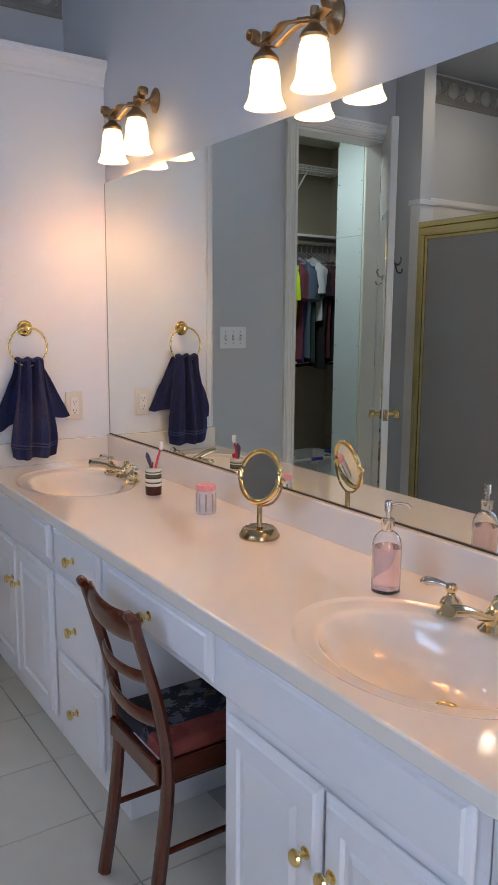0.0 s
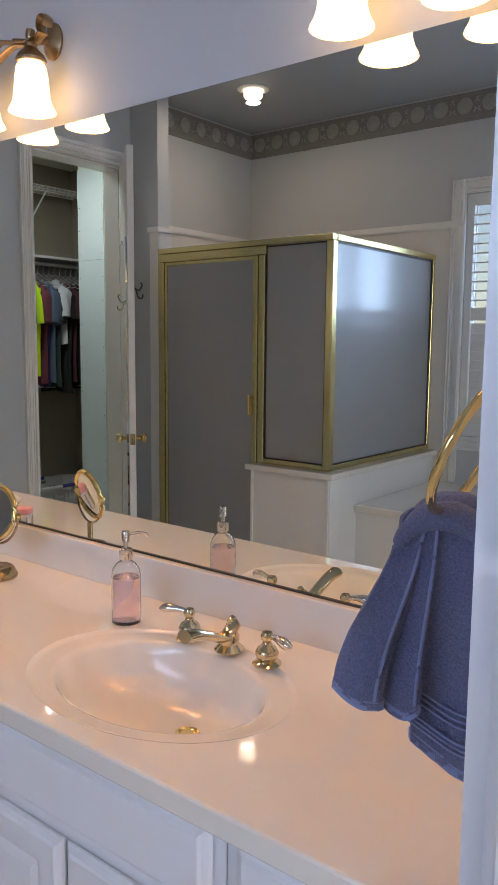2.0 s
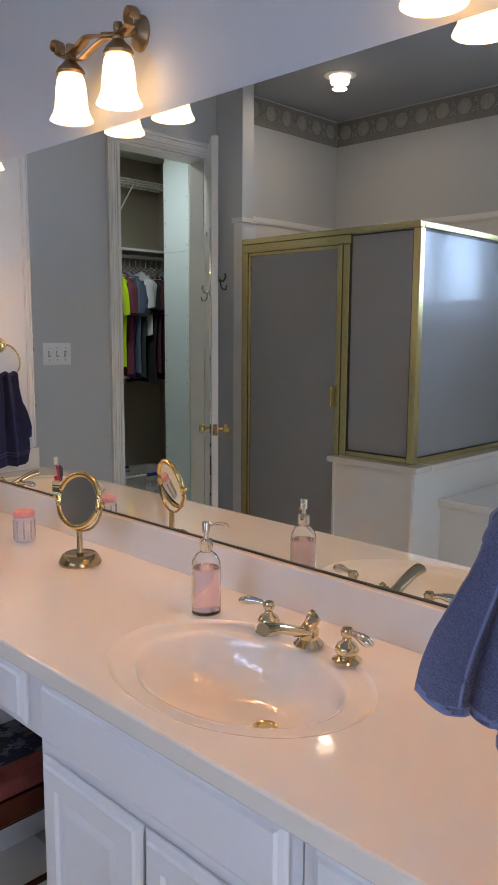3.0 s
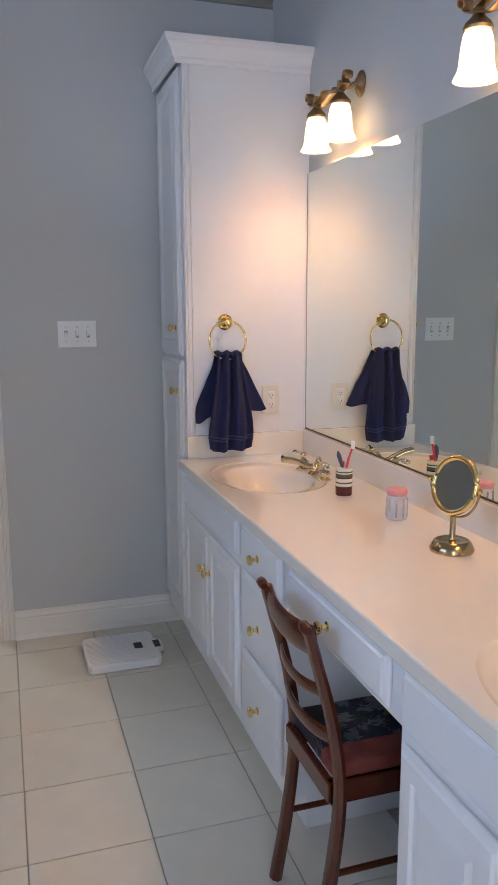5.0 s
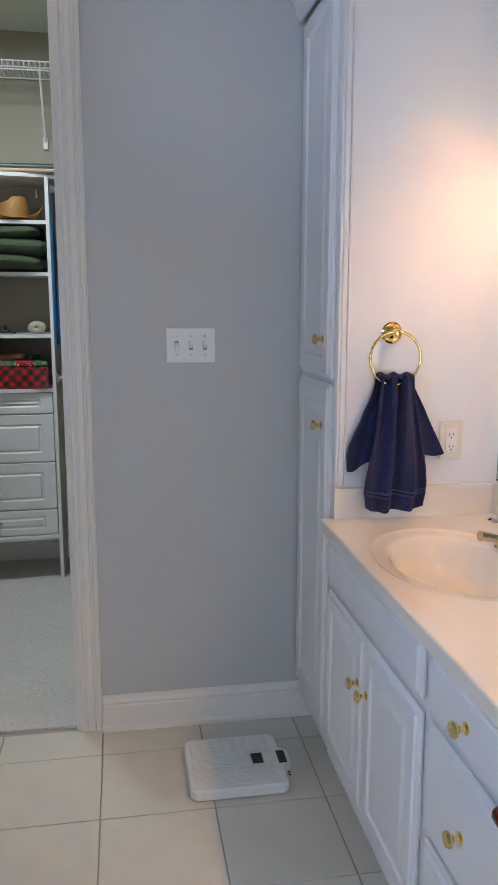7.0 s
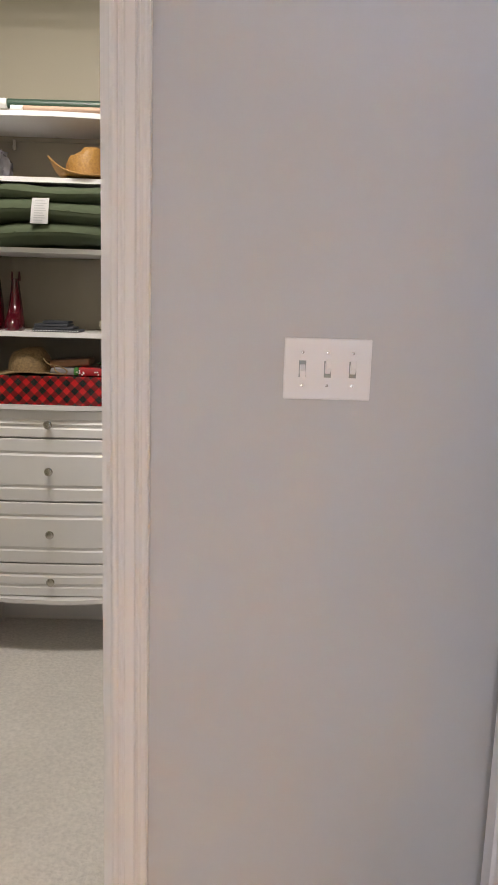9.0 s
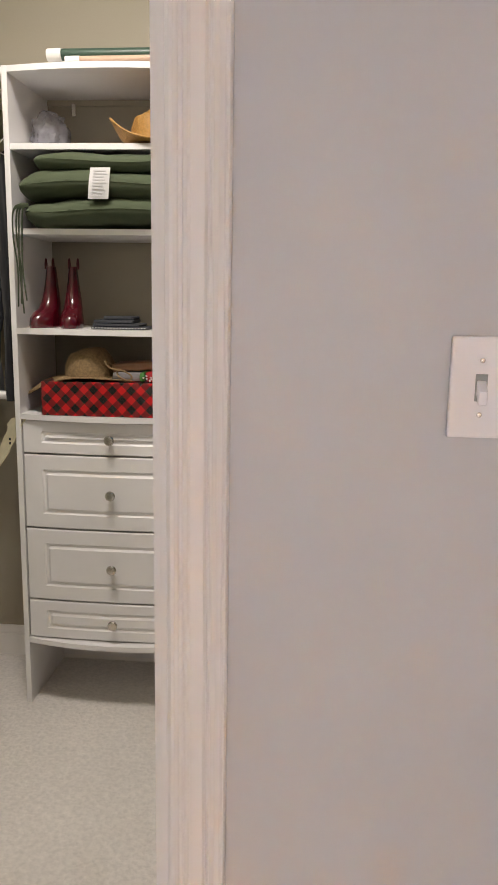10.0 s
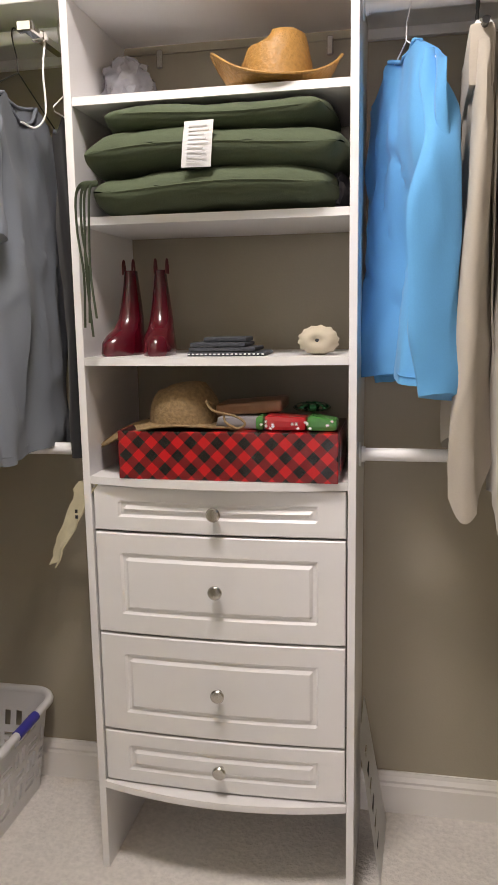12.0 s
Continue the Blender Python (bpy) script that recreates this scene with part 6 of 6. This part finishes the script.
for k, (x, yaw, top, ln, w, m_, lb) in enumerate(rows_):
    neon = m_ is F_NEON
    g = shirt(x, yaw, top, ln, w, m_, lb, y0=1.74 if k == 0 else 1.65, sides=() if k == 0 else (1, -1), sleeve=.27 if k in (1, 2, 3, 5) else .23, thick=.020 if k < 3 else .014, amp=1.0 if k == 1 else .5 if k < 3 else .32, hook_mat=M_BLACK if k == 1 else None, seed=k * 1.7 + .3, sleeve_mat=F_BLACK if neon else None, hem_mat=F_BLACK if neon else None)
    g["group"] = GR
    if neon:
        bm = bmesh.new()
        tube(bm, curve([(x + .030, 1.60, 1.900), (x + .036, 1.53, 1.86), (x + .036, 1.475, 1.76), (x + .036, 1.460, 1.63)], 6), [.018 + .012 * i / 18 for i in range(19)], 10, flat=.25, up=(1, 0, 0))
        part("shoulder_stripe", bm, F_BLACK, g, "black shoulder stripe", True)
        bm = bmesh.new()
        tube(bm, curve([(x + .02, 1.470, 1.885), (x + .040, 1.425, 1.81), (x + .045, 1.400, 1.71), (x + .046, 1.385, 1.575)], 5), [.006 + .034 * smooth_step(i / 9) for i in range(16)], 12, flat=.35, up=(1, 0, 0))
        part("sleeve_panel", bm, F_NEON, g, smooth=True)

# spare clip hangers by the tower
t = thing("clip_hanger", (-2.115, 1.60, 1.98), "chrome clip hanger on the rod beside the tower", "hanger")
bm = bmesh.new()
tube(bm, curve([(-2.135, 1.655, 2.064), (-2.13, 1.64, 2.07), (-2.125, 1.625, 2.05), (-2.115, 1.61, 2.00)], 4), .0022, 6)
part("hook", bm, M_CHROME, t, smooth=True)
part("bar", one_box(-2.128, -2.104, 1.46, 1.62, 1.985, 2.000, .003), M_CHROME, t)
part("clip", one_box(-2.134, -2.100, 1.44, 1.456, 1.981, 2.003, .003), M_CHROME, t, "chrome spring clip")
part("clip", one_box(-2.131, -2.103, 1.50, 1.512, 1.981, 2.003, .003), M_CHROME, t, "chrome spring clip")
bm = bmesh.new()
tube(bm, curve([(-2.110, 1.52, 1.985), (-2.108, 1.50, 1.92), (-2.112, 1.51, 1.84), (-2.118, 1.47, 1.802), (-2.125, 1.42, 1.803)], 5), .0022, 6)
part("wire", bm, M_PLASTIC, t, "white bent wire", True)

t = thing("paper_clothes_tag", (-2.13, 1.55, .9), "cream printed paper bag hanging beside the tower", "paper bag")
bm = bmesh.new()
rows = [[bm.verts.new(Vector((-2.098 - .012 * v - .078 * (v ** .8) + .070 * (u - .3) * (1.1 - .7 * v), 1.60 - .05 * u + .01 * math.sin(5 * v), 1.015 - .185 * v + .018 * u * math.cos(3 * v))) + Vector((1, .6, .8)) * noise.noise(Vector((u * 3, v * 6, 2))) * .014) for u in (0, .25, .5, .75, 1)] for v in [k / 12 for k in range(13)]]
for a, b in zip(rows, rows[1:]):
    for i in range(4):
        bm.faces.new((a[i], a[i + 1], b[i + 1], b[i]))
bmesh.ops.recalc_face_normals(bm, faces=bm.faces[:])
bmesh.ops.solidify(bm, geom=bm.faces[:], thickness=.003)
part("bag", bm, mat("cream_paper", (.58, .52, .36), .6, grain=.12, scale=60), t, smooth=True)
for k in range(2):
    part("print_bar", one_box(-2.112, -2.106, 1.548, 1.5495, .935 + k * .014, .943 + k * .014), M_BLACK, t, "dark print")

# ---- right-hand clothes ----
F_STONE = fabric("stone_beige_twill", (.46, .41, .35))
F_PALE = fabric("pale_stone_cotton", (.50, .47, .43))

g = shirt(-1.357, -.417, 1.965, .70, .20, F_SKY, "bright sky blue long-sleeved sports top on the rod", sleeve=.645, thick=.030, seed=2.2, sw=.055, amp=1.2)
g["group"] = "garments on the east rod"


def long_garment(x, top, length, w, material, label, seed, y0=1.65):
    """A long folded garment draped over a black hanger, with a pointed uneven hem."""
    t = thing("hanging_trousers", (x, y0, top - length), label, "trousers")
    t["group"] = "garments on the east rod"
    n, m = 40, 56
    for yo, ww, ln, dx, ph in ((-.10, w * .50, length, 0, 0.0), (.085, w * .46, length - .17, .022, 2.4)):
        bm = bmesh.new()
        rows = []
        for j in range(m + 1):
            v = j / m
            row = []
            for i in range(n):
                a = 2 * math.pi * i / n
                l = ww * (1 + .12 * v) * math.copysign(abs(math.cos(a)) ** .6, math.cos(a))
                d = (.016 + .020 * v) * math.sin(a)
                f = noise.noise(Vector((l * 9 + seed + ph, v * 1.3, seed))) * .050 * v + .012 * v * math.sin(l * 46 + seed + ph)
                hem = (-.10 * max(0, -l / ww) ** 1.5 + .025 * math.sin(l * 30 + seed + ph)) * v ** 3
                row.append(bm.verts.new((x + dx * v + d + f, y0 + yo + l, top - .02 - (ln - .02) * v + hem)))
            rows.append(row)
        for p0, p1 in zip(rows, rows[1:]):
            for i in range(n):
                bm.faces.new((p0[i], p0[(i + 1) % n], p1[(i + 1) % n], p1[i]))
        bm.faces.new(rows[0])
        crumple(bm, .008, seed + ph)
        part("leg", bm, material, t, smooth=True)
    bm = bmesh.new()
    box(bm, x - .024, x + .024, y0 - w * .95, y0 + w * .95, top - .10, top + .012, .010, 2)
    for v in bm.verts:
        v.co.x += .006 * math.sin(v.co.y * 25)
    part("waistband", bm, material, t, "folded waistband", True)
    bm = bmesh.new()
    tube(bm, [(x + .03, y0 - w * .8, top - .10), (x + .034, y0 - w * .75, top - .5), (x + .05, y0 - w * .8, top - length + .02)], .0022, 5)
    part("seam", bm, F_PALE, t, "pale rolled side seam", True)
    bm = bmesh.new()
    tube(bm, curve([(x, y0 + .02, 2.062), (x, y0, 2.068), (x, y0 - .018, 2.05), (x, y0, 2.01), (x, y0, 1.985)], 4), .004, 8)
    tube(bm, curve([(x, y0 - .2, 1.935), (x, y0 - .08, 1.965), (x, y0, 1.985), (x, y0 + .08, 1.965), (x, y0 + .2, 1.935)], 4), .008, 8, flat=.5)
    tube(bm, [(x, y0 - .2, 1.932), (x, y0 + .2, 1.932)], .007, 8)
    part("hanger", bm, M_BLACK, t, "black plastic hanger", True)
    for y in (-.13, .13):
        part("clip", one_box(x - .018, x + .018, y0 + y - .022, y0 + y + .022, 1.905, 1.950, .006), M_PLASTIC, t, "white hanger clip")
    return t


long_garment(-1.215, 1.925, .80, .185, F_STONE, "long stone beige trousers over a black clip hanger", 1.3)
long_garment(-1.135, 1.930, .88, .19, F_PALE, "pale stone trousers hanging beside the beige pair", 3.9)

t = thing("leaning_board", (-1.40, 1.66, 0), "thin printed white card leaning on the tower side", "card")
bm = bmesh.new()
pts = [(-1.385, 1.60, .005), (-1.375, 1.86, .005), (-1.440, 1.86, .38), (-1.441, 1.64, .36)]
vs = [bm.verts.new(p) for p in pts]
bm.faces.new(vs)
bmesh.ops.solidify(bm, geom=bm.faces[:], thickness=.004)
part("card", bm, M_PLASTIC, t)
for k in range(6):
    z = .06 + .045 * k
    x = -1.385 - .055 * z / .37
    part("print_block", one_box(x - .003, x + .001, 1.66 + .01 * k, 1.74, z, z + .018), M_CHROME if k % 2 else F_CHAR, t, "small printed block")


# ---- laundry basket ----
M_BASKET = mat("pale_grey_plastic", (.72, .71, .71), .38, grain=.01, stain=.03)
M_BLUE = mat("blue_plastic", (.05, .05, .32), .35)


def laundry_basket():
    cx, cy, z0, z1 = -2.675, 1.715, .004, .285
    t = thing("laundry_basket", (cx, cy, 0), "pale grey plastic laundry basket with blue handle grips on the carpet", "laundry basket")

    def outline(hx, hy, r, n):
        """n points on a rounded rectangle, evenly spaced."""
        pts = []
        cs = [(hx - r, hy - r, 0), (-hx + r, hy - r, 90), (-hx + r, -hy + r, 180), (hx - r, -hy + r, 270)]
        L = [2 * (hy - r), math.pi * r / 2, 2 * (hx - r), math.pi * r / 2, 2 * (hy - r), math.pi * r / 2, 2 * (hx - r), math.pi * r / 2]
        tot = sum(L)
        for k in range(n):
            s = tot * k / n
            i = 0
            while s > L[i]:
                s -= L[i]
                i += 1
            if i == 0: p = (hx, -hy + r + s)
            elif i == 1: p = (hx - r + r * math.cos(s / r), hy - r + r * math.sin(s / r))
            elif i == 2: p = (hx - r - s, hy)
            elif i == 3: p = (-hx + r - r * math.sin(s / r), hy - r + r * math.cos(s / r))
            elif i == 4: p = (-hx, hy - r - s)
            elif i == 5: p = (-hx + r - r * math.cos(s / r), -hy + r - r * math.sin(s / r))
            elif i == 6: p = (-hx + r + s, -hy)
            else: p = (hx - r + r * math.sin(s / r), -hy + r - r * math.cos(s / r))
            pts.append(p)
        return pts
    n, m = 192, 24
    lo, hi = outline(.265, .168, .05, n), outline(.300, .198, .07, n)
    bm = bmesh.new()
    rows = []
    for j in range(m + 1):
        v = j / m
        rows.append([bm.verts.new((cx + lo[i][0] * (1 - v) + hi[i][0] * v, cy + lo[i][1] * (1 - v) + hi[i][1] * v, z0 + (z1 - z0) * v)) for i in range(n)])
    per = 8
    for j in range(m):
        for i in range(n):
            x, y = lo[i]
            corner = abs(x) > .215 and abs(y) > .118
            bi, bj = i // per, (j - 4) // 5
            ii, jj = i % per, (j - 4) % 5
            hole = False
            if 4 <= j < 19 and not corner:
                if (bi + bj) % 2:
                    hole = jj in (0, 1, 2, 3) and ii in (1, 2, 5, 6)
                else:
                    hole = jj in (0, 2) and 1 <= ii <= 6
            if j in (20, 21) and abs(abs(x) if abs(y) > .15 else y) < .055:
                hole = True
            if not hole:
                bm.faces.new((rows[j][i], rows[j][(i + 1) % n], rows[j + 1][(i + 1) % n], rows[j + 1][i]))
    loose = [v for v in bm.verts if not v.link_faces]
    bmesh.ops.delete(bm, geom=loose, context="VERTS")
    bmesh.ops.recalc_face_normals(bm, faces=bm.faces[:])
    bmesh.ops.solidify(bm, geom=bm.faces[:], thickness=.0028)
    part("wall", bm, M_BASKET, t)
    bm = bmesh.new()
    bm.faces.new([bm.verts.new((cx + x, cy + y, z0 + .002)) for x, y in lo])
    part("bottom", bm, M_BASKET, t)
    bm = bmesh.new()
    rim = outline(.306, .204, .074, 96)
    tube(bm, [(cx + x, cy + y, z1 - .004) for x, y in rim], .012, 10, close=True, flat=1.1)
    part("rim", bm, M_BASKET, t, "rolled rim", True)
    for a, b in (((.306, -.055), (.306, .055)), ((-.306, -.055), (-.306, .055)), ((-.06, .204), (.06, .204)), ((-.06, -.204), (.06, -.204))):
        bm = bmesh.new()
        tube(bm, [(cx + a[0], cy + a[1], z1 - .003), (cx + b[0], cy + b[1], z1 - .003)], .0145, 12)
        part("grip", bm, M_BLUE, t, "blue soft grip", True)


laundry_basket()

# pale board on the return wall with its screws
structure("closet_board", one_box(-2.4695, -2.462, .790, 1.066, .13, 2.66), M_BOARD, "pale blue-white board fixed in the closet")
for k in range(14):
    for y in (.81, 1.047):
        bm = bmesh.new()
        lathe(bm, [(0, .0015), (.003, .001), (.004, 0)], (-2.462, y, .25 + k * .165), (1, 0, 0), 8)
        structure("board_screw", bm, M_NICKEL, "small screw head")
structure("board_seam", one_box(-2.4622, -2.4612, .791, 1.065, 2.02, 2.023), M_GROUT, "thin seam between boards")

# ---- floor tiles ----
tile_floor = tagged(new("tile_floor"), "glazed beige ceramic floor tiles in a square grid", kind="structure")
bm = bmesh.new()
box(bm, 0.0, 0.3315, 0.0, 0.3235, -0.006, 0.0, 0.0012)
tile_mesh = bpy.data.meshes.new("tile")
bm.to_mesh(tile_mesh)
bm.free()
tile_mesh.materials.append(M_TILE)
rng = random.Random(5)
for i in range(-6, 3):
    for j in range(-15, 0):
        x, y = -1.206 + .335 * i - .001, -.163 + .327 * j
        if x + .33 < WX or x > 0 or y < SY - .3 or (x > -.5 and not -2.5 < y < -1.2):
            continue
        t = new("tile", tile_mesh)
        t.location = (x + .002, y, rng.uniform(-.0006, .0004))
        t.parent = tile_floor
for i in range(-6, 3):
    x = -1.206 + .335 * i
    if x + .33 < WX or x > -.5:
        continue
    t = new("tile", tile_mesh)
    t.location, t.scale = (x, -.163, 0), (1, .5, 1)
    t.parent = tile_floor
